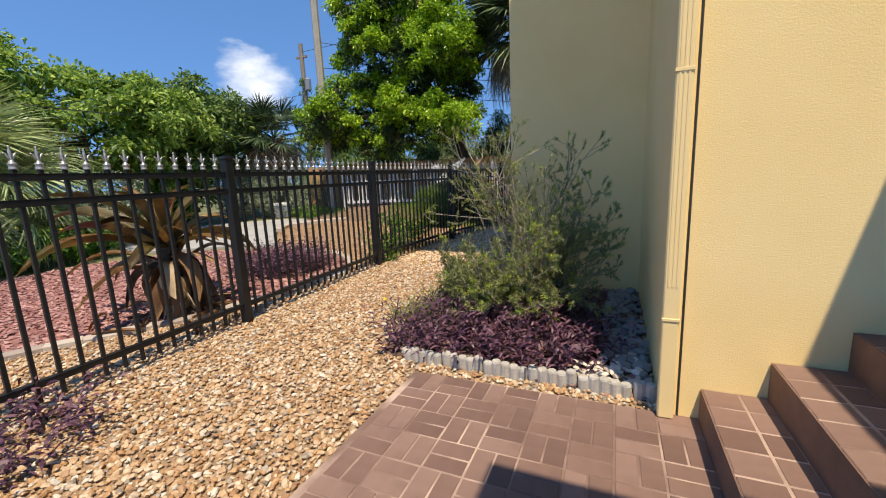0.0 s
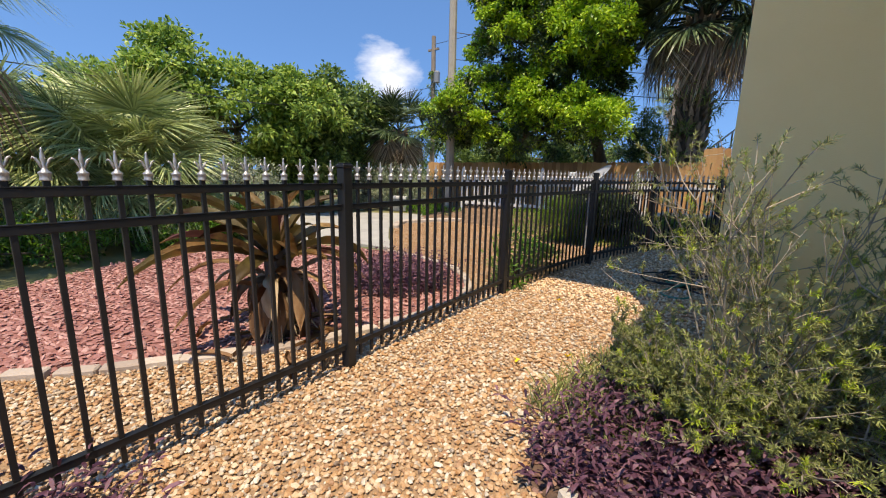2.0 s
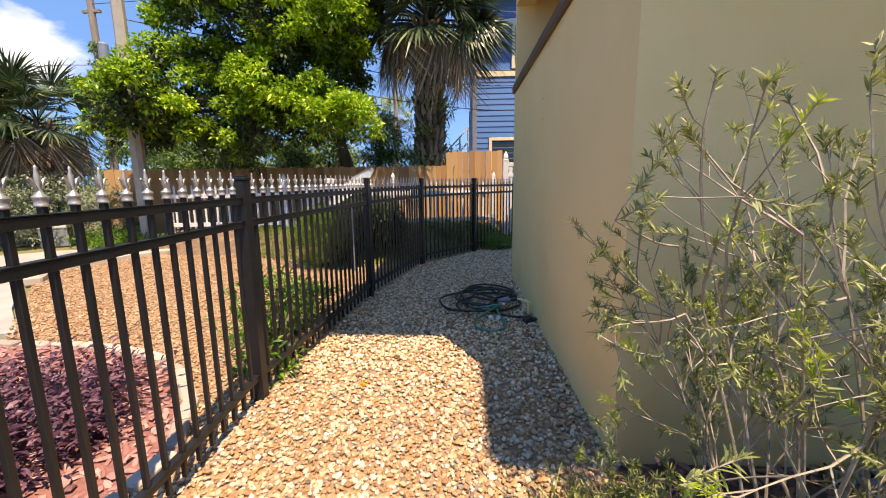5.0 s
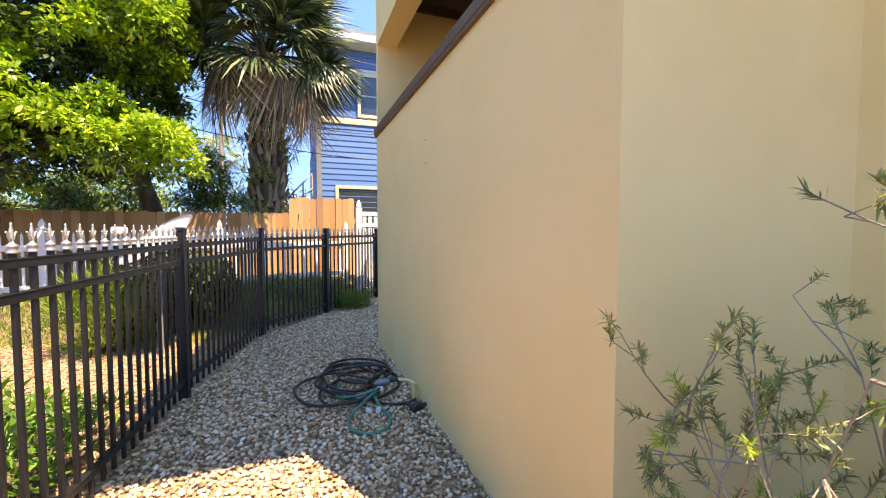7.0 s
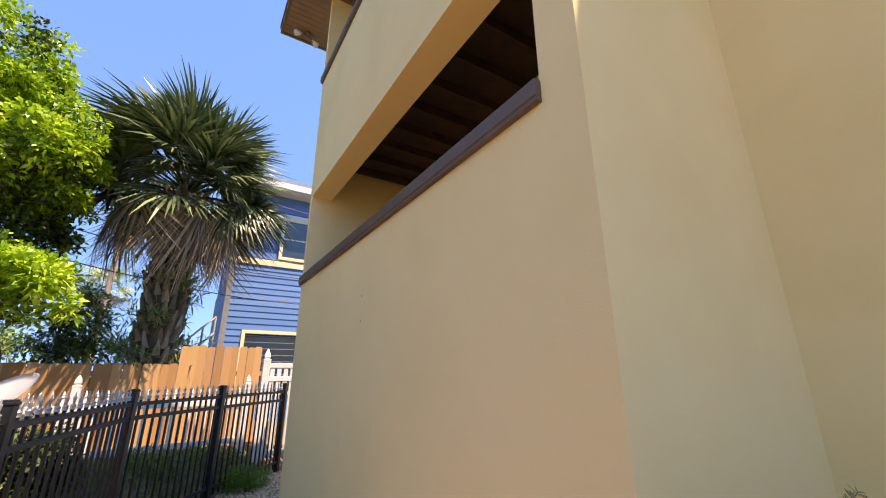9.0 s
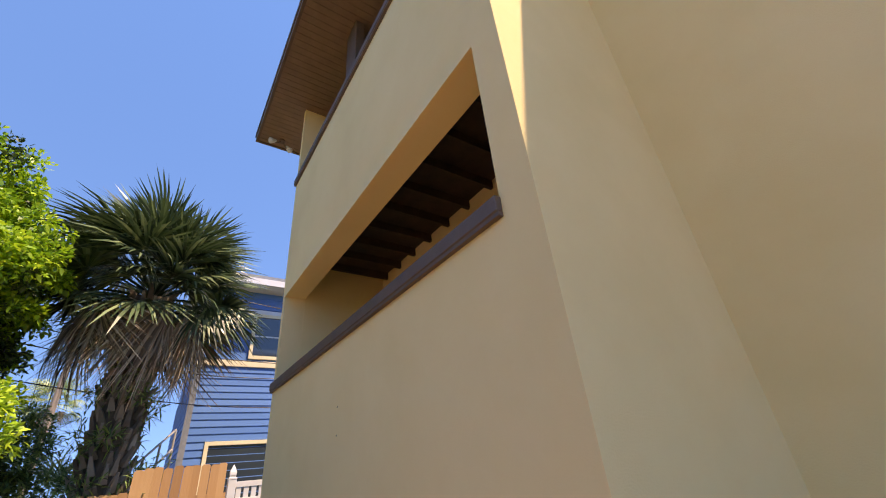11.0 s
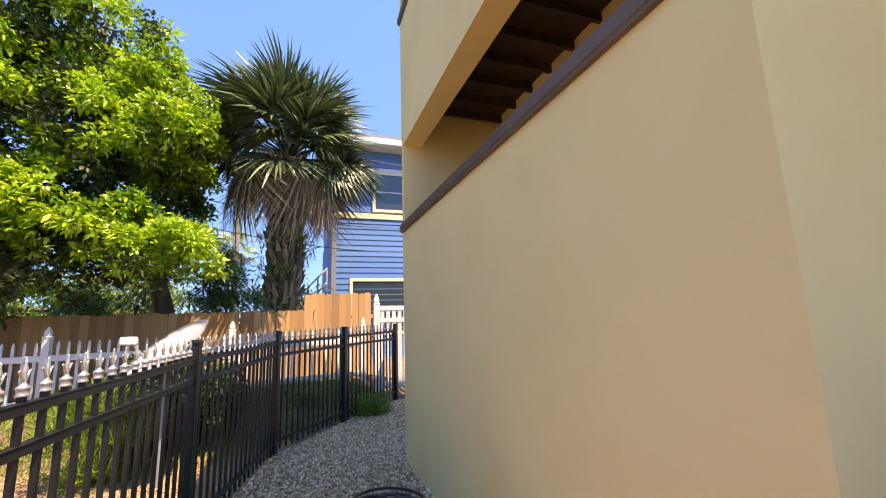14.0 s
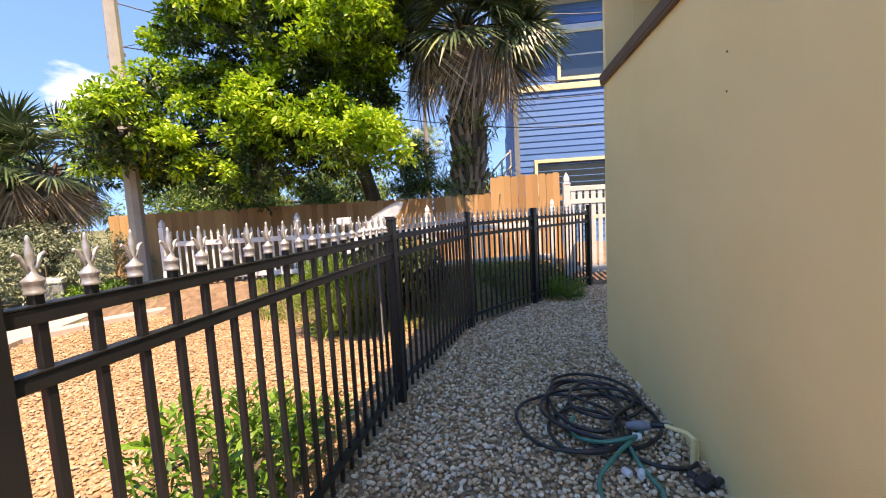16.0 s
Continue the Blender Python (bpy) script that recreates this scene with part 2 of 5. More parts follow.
POLE_WOOD = material("pole_wood", [(0.3, (0.20, 0.155, 0.12)), (0.7, (0.33, 0.27, 0.21))], 5, 0.9, 0.4, 40, stretch=(4, 4, 0.3))
CONCRETE = material("pole_concrete", [(0.3, (0.32, 0.296, 0.256)), (0.7, (0.416, 0.384, 0.336))], 4, 0.85, 0.3, 60)
RUBBER = material("black_rubber", [(0.3, (0.018, 0.018, 0.02)), (0.7, (0.032, 0.032, 0.035))], 8, 0.45, 0.1, 90)
GREEN_HOSE = material("green_rubber", [(0.3, (0.02, 0.17, 0.125)), (0.7, (0.03, 0.24, 0.175))], 8, 0.4, 0.05, 90)
GREY_PLASTIC = material("grey_plastic", [(0.3, (0.17, 0.19, 0.21)), (0.7, (0.24, 0.26, 0.28))], 8, 0.45, 0.05, 90)
DISH = material("dish_paint", [(0.3, (0.62, 0.64, 0.65)), (0.7, (0.70, 0.72, 0.73))], 5, 0.5, 0.05, 60)
FLOWER = material("yellow_flower", [(0.3, (0.75, 0.55, 0.03)), (0.7, (0.85, 0.68, 0.05))], 5, 0.6, 0.0, 60)
GLASS = material("window_glass", [(0.3, (0.022, 0.035, 0.05)), (0.7, (0.035, 0.05, 0.065))], 0.6, 0.06, 0.0, 60, spec=0.9)

# ---- building helpers ----
COLLECT = {}


def part(name, bm, mat, parent=None, label="", smooth=False, at=None):
    """Links a bmesh, or a mesh, as one object, under parent if given."""
    if isinstance(bm, bmesh.types.BMesh):
        me = bpy.data.meshes.new(name)
        bm.normal_update()
        bm.to_mesh(me)
        bm.free()
        me.materials.append(mat)
        if smooth:
            me.polygons.foreach_set("use_smooth", [True] * len(me.polygons))
    else:
        me = bm
    ob = new(name, me)
    if at is not None:
        ob.matrix_basis = at
    ob.parent = parent
    if label:
        ob["label"] = label
    return ob


def thing(name, label, category, at=None, group="", kind=""):
    ob = tagged(new(name), label, category, group, kind)
    ob.empty_display_size = 0.1
    if at is not None:
        ob.matrix_basis = at
    return ob


def box(bm, x0, x1, y0, y1, z0, z1, bevel=0.0, m=None):
    r = bmesh.ops.create_cube(bm, size=1, matrix=Matrix.LocRotScale(((x0 + x1) / 2, (y0 + y1) / 2, (z0 + z1) / 2), None, (x1 - x0, y1 - y0, z1 - z0)))
    vs = r["verts"]
    if bevel:
        es = {e for v in vs for e in v.link_edges}
        vs = [g for g in bmesh.ops.bevel(bm, geom=list(es), offset=bevel, segments=1, affect="EDGES")["verts"]]
        vs = list({v for v in vs})
    if m is not None:
        bmesh.ops.transform(bm, matrix=m, verts=vs)
    return vs


def boxes(rows, bevel=0.0):
    bm = bmesh.new()
    for row in rows:
        box(bm, *row, bevel=bevel)
    return bm


def raw(name, verts, faces, mat, smooth=False):
    me = bpy.data.meshes.new(name)
    me.from_pydata(np.asarray(verts, float).tolist(), [], np.asarray(faces).tolist() if not isinstance(faces, list) else faces)
    me.materials.append(mat)
    if smooth:
        me.polygons.foreach_set("use_smooth", [True] * len(me.polygons))
    return me


def tube(bm, pts, radii, sides=6, cap=True):
    """A tapered tube through pts."""
    pts = [Vector(p) for p in pts]
    if not hasattr(radii, "__len__"):
        radii = [radii] * len(pts)
    rings, up = [], Vector((0.31, 0.17, 0.93)).normalized()
    for i, p in enumerate(pts):
        d = (pts[min(i + 1, len(pts) - 1)] - pts[max(i - 1, 0)]).normalized()
        side = d.cross(up)
        if side.length < 0.05:
            side = d.cross(Vector((1, 0, 0)))
        side.normalize()
        other = d.cross(side)
        rings.append([bm.verts.new(p + radii[i] * (side * math.cos(2 * math.pi * s / sides) + other * math.sin(2 * math.pi * s / sides))) for s in range(sides)])
    for a, b in zip(rings, rings[1:]):
        for s in range(sides):
            bm.faces.new((a[s], a[(s + 1) % sides], b[(s + 1) % sides], b[s]))
    if cap:
        bm.faces.new(rings[0][::-1])
        bm.faces.new(rings[-1])


def lathe(bm, profile, sides=10, m=None):
    rings = []
    for r, z in profile:
        rings.append([bm.verts.new((r * math.cos(2 * math.pi * s / sides), r * math.sin(2 * math.pi * s / sides), z)) for s in range(sides)])
    for a, b in zip(rings, rings[1:]):
        for s in range(sides):
            bm.faces.new((a[s], a[(s + 1) % sides], b[(s + 1) % sides], b[s]))
    bm.faces.new(rings[0][::-1])
    bm.faces.new(rings[-1])
    if m is not None:
        bmesh.ops.transform(bm, matrix=m, verts=[v for ring in rings for v in ring])


def inside(poly, x, y):
    """Which of the points lie in the polygon."""
    hit = np.zeros(len(x), bool)
    for (x0, y0), (x1, y1) in zip(poly, poly[1:] + poly[:1]):
        cross = (y0 > y) != (y1 > y)
        with np.errstate(divide="ignore", invalid="ignore"):
            hit ^= cross & (x < (x1 - x0) * (y - y0) / (y1 - y0) + x0)
    return hit


def polygon(name, poly, z, mat, label, category):
    """A flat piece of the ground, its rim turned down."""
    bm = bmesh.new()
    face = bm.faces.new([bm.verts.new((x, y, z)) for x, y in poly])
    if face.normal.z < 0:
        bmesh.ops.reverse_faces(bm, faces=[face])
    ext = bmesh.ops.extrude_face_region(bm, geom=[face])
    low = [v for v in ext["geom"] if isinstance(v, bmesh.types.BMVert)]
    bmesh.ops.translate(bm, verts=[v for v in bm.verts if v not in low], vec=(0, 0, -0.12))
    bmesh.ops.recalc_face_normals(bm, faces=bm.faces)
    return tagged(part(name, bm, mat), label, category, kind="structure")


GOLD = (1 + 5 ** 0.5) / 2
ICO_V = np.array([(-1, GOLD, 0), (1, GOLD, 0), (-1, -GOLD, 0), (1, -GOLD, 0), (0, -1, GOLD), (0, 1, GOLD),
                  (0, -1, -GOLD), (0, 1, -GOLD), (GOLD, 0, -1), (GOLD, 0, 1), (-GOLD, 0, -1), (-GOLD, 0, 1)]) / (1 + GOLD ** 2) ** 0.5
ICO_F = np.array([(0, 11, 5), (0, 5, 1), (0, 1, 7), (0, 7, 10), (0, 10, 11), (1, 5, 9), (5, 11, 4), (11, 10, 2), (10, 7, 6), (7, 1, 8),
                  (3, 9, 4), (3, 4, 2), (3, 2, 6), (3, 6, 8), (3, 8, 9), (4, 9, 5), (2, 4, 11), (6, 2, 10), (8, 6, 7), (9, 8, 1)])


def stones(x, y, z, size, flat=0.6, long=1.4, jag=0.18, seed=1):
    """Verts and faces of one lump at every place."""
    r = np.random.default_rng(seed)
    n = len(x)
    v = ICO_V[None] * (1 + r.uniform(-jag, jag, (n, 12, 1)))
    s = np.stack([size * long * r.uniform(0.8, 1.2, n), size * r.uniform(0.75, 1.15, n), size * flat * r.uniform(0.75, 1.25, n)], -1)
    v = v * s[:, None]
    tilt, turn = r.normal(0, 0.3, n), r.uniform(0, 6.283, n)
    c, d = np.cos(tilt)[:, None], np.sin(tilt)[:, None]
    vx, vz = v[..., 0] * c - v[..., 2] * d, v[..., 0] * d + v[..., 2] * c
    c, d = np.cos(turn)[:, None], np.sin(turn)[:, None]
    v = np.stack([vx * c - v[..., 1] * d + x[:, None], vx * d + v[..., 1] * c + y[:, None], vz + np.broadcast_to(z, (n,))[:, None]], -1)
    f = ICO_F[None] + 12 * np.arange(n)[:, None, None]
    return v.reshape(-1, 3), f.reshape(-1, 3)


def scatter(poly, step, seed, holes=()):
    r = np.random.default_rng(seed)
    xs, ys = zip(*poly)
    gx, gy = np.meshgrid(np.arange(min(xs), max(xs), step), np.arange(min(ys), max(ys), step))
    x = gx.ravel() + r.uniform(-0.5, 0.5, gx.size) * step
    y = gy.ravel() + r.uniform(-0.5, 0.5, gx.size) * step
    keep = inside(list(poly), x, y)
    for h in holes:
        keep &= ~inside(list(h), x, y)
    return x[keep], y[keep]


def blades(base, way, up, length, width, bend=0.25, segs=2):
    """Verts and faces of one slim pointed leaf at every base, along way, bending down."""
    n = len(base)
    way = way / np.linalg.norm(way, axis=1, keepdims=True)
    side = np.cross(way, up)
    side /= np.linalg.norm(side, axis=1, keepdims=True) + 1e-9
    rows = []
    prof = {1: (0.5, 0.0), 2: (0.35, 1.0, 0.0), 3: (0.4, 1.0, 0.8, 0.0)}[segs]
    down = np.array([0, 0, -1.0])
    for i, w in enumerate(prof):
        u = i / segs
        mid = base + way * (length * u)[:, None] + down * (bend * length * u * u)[:, None]
        if w:
            rows += [mid - side * (width * w / 2)[:, None], mid + side * (width * w / 2)[:, None]]
        else:
            rows += [mid]
    v = np.stack(rows, 1)
    k = v.shape[1]
    faces = []
    for i in range(segs - 1):
        faces.append((2 * i, 2 * i + 1, 2 * i + 3, 2 * i + 2))
    off = k * np.arange(n)
    quads = [tuple(q + o for q in f) for o in off for f in faces] if faces else []
    t = 2 * (segs - 1)
    tris = [(t + o, t + 1 + o, t + 2 + o) for o in off]
    return v.reshape(-1, 3), quads + tris


def unit(r, n):
    v = r.normal(size=(n, 3))
    return v / np.linalg.norm(v, axis=1, keepdims=True)


def leaf_clumps(name, centres, radius, per, length, width, mat, parent, seed, label="", up_bias=0.35, segs=2):
    """A crown: leaves in clumps round the centres, as one mesh."""
    r = np.random.default_rng(seed)
    c = np.repeat(np.asarray(centres, float), per, 0)
    n = len(c)
    d = unit(r, n)
    rad = np.repeat(radius * r.uniform(0.6, 1.3, len(centres)), per)
    base = c + d * (rad * r.uniform(0.15, 1.0, n) ** 0.6)[:, None] * np.array([1, 1, 0.75])
    way = d + unit(r, n) * 0.9 + np.array([0, 0, up_bias])
    up = unit(r, n) * 0.7 + np.array([0, 0, 1.0])
    v, f = blades(base, way, up, length * r.uniform(0.6, 1.3, n), width * r.uniform(0.7, 1.2, n), 0.3, segs)
    me = raw(name, v, f, mat)
    return part(name, me, mat, parent, label)


def blob_points(r, blobs, n, shell=0.55):
    """n points through the outer part of the union of ellipsoids (x, y, z, rx, ry, rz)."""
    w = np.array([b[3] * b[4] + b[3] * b[5] + b[4] * b[5] for b in blobs])
    pick = r.choice(len(blobs), n, p=w / w.sum())
    b = np.array(blobs, float)[pick]
    return b[:, :3] + unit(r, n) * b[:, 3:] * (r.uniform(shell ** 3, 1.0, n) ** (1 / 3))[:, None]

# ---- ground ----
ground_bm = bmesh.new()
bmesh.ops.create_grid(ground_bm, x_segments=40, y_segments=40, size=1500)
ground = tagged(part("ground", ground_bm, EARTH, at=pose(0, 0, -0.05)), "flat sandy ground with low green growth", "ground", kind="structure")

POSTS = [(-1.75, -3.97), (-1.96, 0.90 - 2.44), (-1.96, 0.90), (-2.07, 3.34), (-2.17, 5.78), (-1.95, 8.20), (-1.48, 10.25), (-0.52, 11.53), (0.62, 12.86)]
FENCE_Y, FENCE_X = [p[1] for p in POSTS], [p[0] for p in POSTS]
YARD = [(-1.75, -4.0), (6, -4), (6, 2.9), (1.3, 2.9), (1.3, 5.15), (0.1, 5.15), (0.1, 9.5), (2.5, 9.5), (2.5, 12.9), (0.62, 12.86)] + POSTS[1:-1][::-1]
MULCH_POLY = [(-3.9, 0.2), (-3.72, 1.64), (-3.34, 2.12), (-2.95, 2.75), (-2.6, 3.4), (-2.42, 4.3), (-2.38, 5.2), (-2.62, 5.7), (-3.0, 6.12), (-3.5, 6.42), (-4.25, 6.6),
              (-5.2, 6.62), (-6.7, 6.1), (-7.5, 4.6), (-7.4, 3.2), (-6.6, 1.9), (-6.2, 0.2)]
DRIVE_POLY = [(-5.3, 6.95), (-6.3, 7.75), (-7.6, 9.0), (-8.1, 10.3), (-8.6, 11.6), (-9.25, 12.15), (-10.0, 11.95), (-11.3, 10.8), (-12.1, 9.2), (-11.6, 7.4), (-9.6, 6.0), (-8.2, 5.8), (-7.6, 6.1), (-6.7, 6.7)]
OUT_POLY = [(-2.17, 5.78), (-1.95, 8.2), (-1.48, 10.25), (-1.2, 10.7), (-2.4, 12.3), (-5.9, 13.0), (-6.9, 11.8), (-7.5, 10.9), (-7.9, 9.8), (-7.3, 8.9), (-5.3, 6.85), (-4.25, 6.65), (-3.5, 6.46), (-2.65, 5.75)]
STRIP_POLY = [(-1.96, -1.5), (-1.96, 0.9), (-2.07, 3.34), (-2.17, 5.78), (-2.6, 5.72), (-2.36, 5.2), (-2.4, 4.3), (-2.58, 3.4), (-2.93, 2.72), (-3.32, 2.08), (-3.7, 1.6), (-3.85, 0.2), (-3.9, -1.5)]
PATIO = [(-0.13, -1.2), (1.47, -1.2), (1.47, 2.96), (-0.13, 2.96)]
PLANT_BED = [(-0.5, 3.13), (1.28, 3.05), (1.28, 5.18), (0.05, 5.18), (-0.45, 4.7), (-0.6, 3.9)]

gravel = polygon("gravel_yard", YARD, 0.0, SAND, "tan pebble gravel yard inside the metal fence", "gravel")
outer = polygon("gravel_outer", OUT_POLY, -0.004, SAND, "orange gravel bed outside the metal fence", "gravel")
strip = polygon("gravel_strip", STRIP_POLY, -0.008, SAND, "narrow gravel strip along the metal fence", "gravel")
mulch = polygon("mulch_bed", MULCH_POLY, 0.006, MULCH_BED, "red wood-mulch planting bed", "mulch bed")
drive = polygon("road", DRIVE_POLY, -0.002, ROAD, "grey concrete driveway", "driveway")
SOIL = material("bed_soil", [(0.3, (0.06, 0.04, 0.03)), (0.7, (0.15, 0.09, 0.065))], 20, 0.95, 0.8, 60)
bed = polygon("planting_bed", PLANT_BED, 0.012, SOIL, "planting bed against the house wall", "planting bed")


def stuff(name, me, label, category, parent=None):
    return tagged(part(name, me, None, parent), label, category, kind="stuff")


YARD_HOLES = [PATIO, PLANT_BED, [(1.4, -5), (7, -5), (7, 3), (1.4, 3)], [(0.05, 5), (3, 5), (3, 9.45), (0.05, 9.45)]]
rg = np.random.default_rng(5)
px, py = scatter(YARD, 0.0245, 11, YARD_HOLES)
keep = (py > -0.6) & (py < 6.1 + 0.3 * rg.normal(size=len(py)))
px, py = px[keep], py[keep]
v, f = stones(px, py, rg.uniform(0.0, 0.019, len(px)), 0.0072 + 0.0115 * rg.uniform(0, 1, len(px)) ** 1.3, 0.66, 1.25, 0.3, 12)
stuff("pebbles", raw("pebbles", v, f, PEBBLE), "chipped tan, cream and white pebbles", "pebbles")
px, py = scatter(YARD, 0.0285, 25, YARD_HOLES)
keep = py > 6.1 + 0.3 * rg.normal(size=len(py))
px, py = px[keep], py[keep]
# rounder stones; their colours are raised to brighten the gravel in shade
ROUND_PEBBLE = material("round_pebbles", [(0.0, (0.74, 0.52, 0.32)), (0.14, (0.32, 0.18, 0.10)), (0.28, (0.66, 0.44, 0.26)), (0.42, (0.88, 0.70, 0.49)), (0.56, (0.46, 0.27, 0.155)), (0.70, (0.74, 0.54, 0.36)), (0.84, (0.92, 0.80, 0.64)), (1.0, (0.14, 0.09, 0.06))], 40, 0.85, 0.15, 120, by="island", spread=0.15, spec=0.15)
v, f = stones(px, py, rg.uniform(0.002, 0.024, len(px)), 0.0095 + 0.0095 * rg.uniform(0, 1, len(px)), 0.7, 1.2, 0.12, 26)
stuff("pebbles", raw("pebbles", v, f, ROUND_PEBBLE, True), "rounded brown, grey and white pebbles along the house", "pebbles")
px, py = scatter(OUT_POLY, 0.036, 13)
v, f = stones(px, py, rg.uniform(-0.004, 0.014, len(px)), rg.uniform(0.0095, 0.0185, len(px)), 0.6, 1.3, 0.3, 14)
stuff("orange_gravel", raw("orange_gravel", v, f, CHIP), "orange-tan gravel chips", "gravel")
px, py = scatter(STRIP_POLY, 0.027, 15)
keep = py > 0.3
px, py = px[keep], py[keep]
v, f = stones(px, py, rg.uniform(-0.006, 0.012, len(px)), rg.uniform(0.0085, 0.0165, len(px)), 0.6, 1.3, 0.28, 16)
stuff("pebbles", raw("pebbles", v, f, PEBBLE), "tan pebbles outside the metal fence", "pebbles")
px, py = scatter(MULCH_POLY, 0.055, 17)
v, f = stones(px, py, rg.uniform(0.008, 0.024, len(px)), rg.uniform(0.012, 0.024, len(px)), 0.4, 2.0, 0.3, 18)
stuff("mulch_chips", raw("mulch_chips", v, f, MULCH), "red-dyed wood mulch chips", "mulch")
px, py = scatter(PLANT_BED, 0.06, 19)
v, f = stones(px, py, rg.uniform(0.014, 0.03, len(px)), rg.uniform(0.012, 0.024, len(px)), 0.4, 2.0, 0.3, 20)
DARK_CHIP = material("dark_mulch", [(0.0, (0.10, 0.05, 0.04)), (0.5, (0.20, 0.10, 0.08)), (1.0, (0.30, 0.19, 0.15))], 25, 0.85, 0.3, 90, by="island", spread=0.3)
stuff("mulch_chips", raw("mulch_chips", v, f, DARK_CHIP), "brown-red mulch under the shrub", "mulch")

# rocks along the house, each one a thing of the bed
ROCK_STRIP = [(0.98, 3.55), (1.27, 3.12), (1.27, 5.15), (1.02, 5.15)]
px, py = scatter(ROCK_STRIP, 0.068, 21)
rr = random.Random(4)
rock_meshes = []
for i in range(6):
    v, f = stones(np.zeros(1), np.zeros(1), np.zeros(1), np.ones(1), 0.6, 1.3, 0.25, 30 + i)
    rock_meshes.append(raw("rock", v, f, ROCK))
for x, y in zip(px.tolist(), py.tolist()):
    s = rr.uniform(0.028, 0.055)
    part("rock", rr.choice(rock_meshes), ROCK, bed, at=Matrix.LocRotScale((x, y, 0.03 + 0.25 * s), Euler((rr.uniform(-0.3, 0.3), rr.uniform(-0.3, 0.3), rr.uniform(0, 6))), (s, s, s)))
px, py = scatter([(0.72, 3.12), (1.25, 3.08), (1.2, 3.6), (0.85, 3.35)], 0.045, 23)
v, f = stones(px, py, rg.uniform(0.02, 0.05, len(px)), rg.uniform(0.018, 0.034, len(px)), 0.55, 1.3, 0.3, 24)
WHITE_STONE = material("white_stone", [(0.0, (0.52, 0.45, 0.38)), (0.5, (0.74, 0.69, 0.63)), (1.0, (0.40, 0.33, 0.27))], 20, 0.8, 0.4, 80, by="island", spread=0.3)
stuff("white_stones", raw("white_stones", v, f, WHITE_STONE), "broken white stones at the bed's edge", "stones")

# ---- house shell ----
WALL_TOP, SOFF = 7.2, 7.2
side = part("wall_side", boxes([(0, 0.25, 5.2, 9.42, -0.1, 2.72), (0, 0.25, 5.2, 5.40, 2.72, 3.85), (0, 0.25, 9.34, 9.42, 2.72, 3.85),
                                (0, 0.25, 5.2, 9.42, 3.85, 5.67), (0, 0.25, 5.2, 5.40, 5.67, WALL_TOP), (0, 0.25, 9.34, 9.42, 5.67, WALL_TOP)]), STUCCO)
tagged(side, "cream stucco side wall with two open balcony bays", "wall", kind="structure")
tagged(part("wall_recess", boxes([(0.25, 1.3, 5.2, 5.4, -0.1, WALL_TOP)]), STUCCO), "cream stucco wall set back behind the shrub", "wall", kind="structure")
tagged(part("wall_return", boxes([(1.3, 1.5, 3.15, 5.2, -0.1, WALL_TOP)]), STUCCO), "cream stucco return wall", "wall", kind="structure")
tagged(part("wall_front", boxes([(1.3, 6.0, 2.95, 3.15, -0.1, WALL_TOP)]), STUCCO), "sunlit cream stucco front wall", "wall", kind="structure")
tagged(part("wall_far", boxes([(0.25, 6.0, 9.34, 9.42, -0.1, 2.4), (1.36, 6.0, 9.34, 9.42, 2.4, 4.36), (0.25, 1.36, 9.335, 9.42, 2.4, 4.36), (0.25, 6.0, 9.34, 9.42, 4.36, WALL_TOP)]), STUCCO), "cream stucco far end wall", "wall", kind="structure")
tagged(part("wall_east", boxes([(6.0, 6.2, 2.95, 9.42, -0.1, WALL_TOP)]), STUCCO), "plain stucco wall closing the house", "wall", kind="structure")
# the bay behind the lower opening
tagged(part("wall_bay", boxes([(1.36, 1.5, 5.4, 9.34, 2.4, 4.36)]), STUCCO), "stucco wall inside the covered bay", "wall", kind="structure")
tagged(part("floor_bay", boxes([(0.25, 1.36, 5.4, 9.335, 2.3, 2.4)]), JOIST), "dark floor of the covered bay", "floor", kind="structure")
ceil_bm = boxes([(0.25, 1.36, 5.4, 9.335, 4.36, 4.42)])
for i in range(10):
    box(ceil_bm, 0.25, 1.36, 5.55 + 0.4 * i, 5.59 + 0.4 * i, 4.26, 4.36)
tagged(part("ceiling_bay", ceil_bm, JOIST), "dark stained timber joists over the bay", "ceiling", kind="structure")
# upper balcony
tagged(part("floor_balcony", boxes([(0.25, 1.6, 5.4, 9.34, 5.2, 5.3)]), JOIST), "balcony floor", "floor", kind="structure")
tagged(part("wall_balcony", boxes([(1.6, 1.7, 5.4, 9.34, 5.3, SOFF)]), STUCCO), "stucco wall at the back of the balcony", "wall", kind="structure")
post_b = part("trim_balcony", boxes([(0.33, 0.45, 7.9, 8.02, 5.3, SOFF)], 0.004), BROWN)
tagged(post_b, "dark brown balcony post", "trim", kind="structure")
for name, z in (("trim_sill_lower", 2.72), ("trim_sill_upper", 5.67)):
    bm = boxes([(-0.035, 0.29, 5.395, 9.44, z, z + 0.085)], 0.006)
    box(bm, -0.028, 0.0, 5.395, 9.43, z - 0.02, z)
    tagged(part(name, bm, BROWN), "brown painted sill board along the stucco opening", "trim", kind="structure")
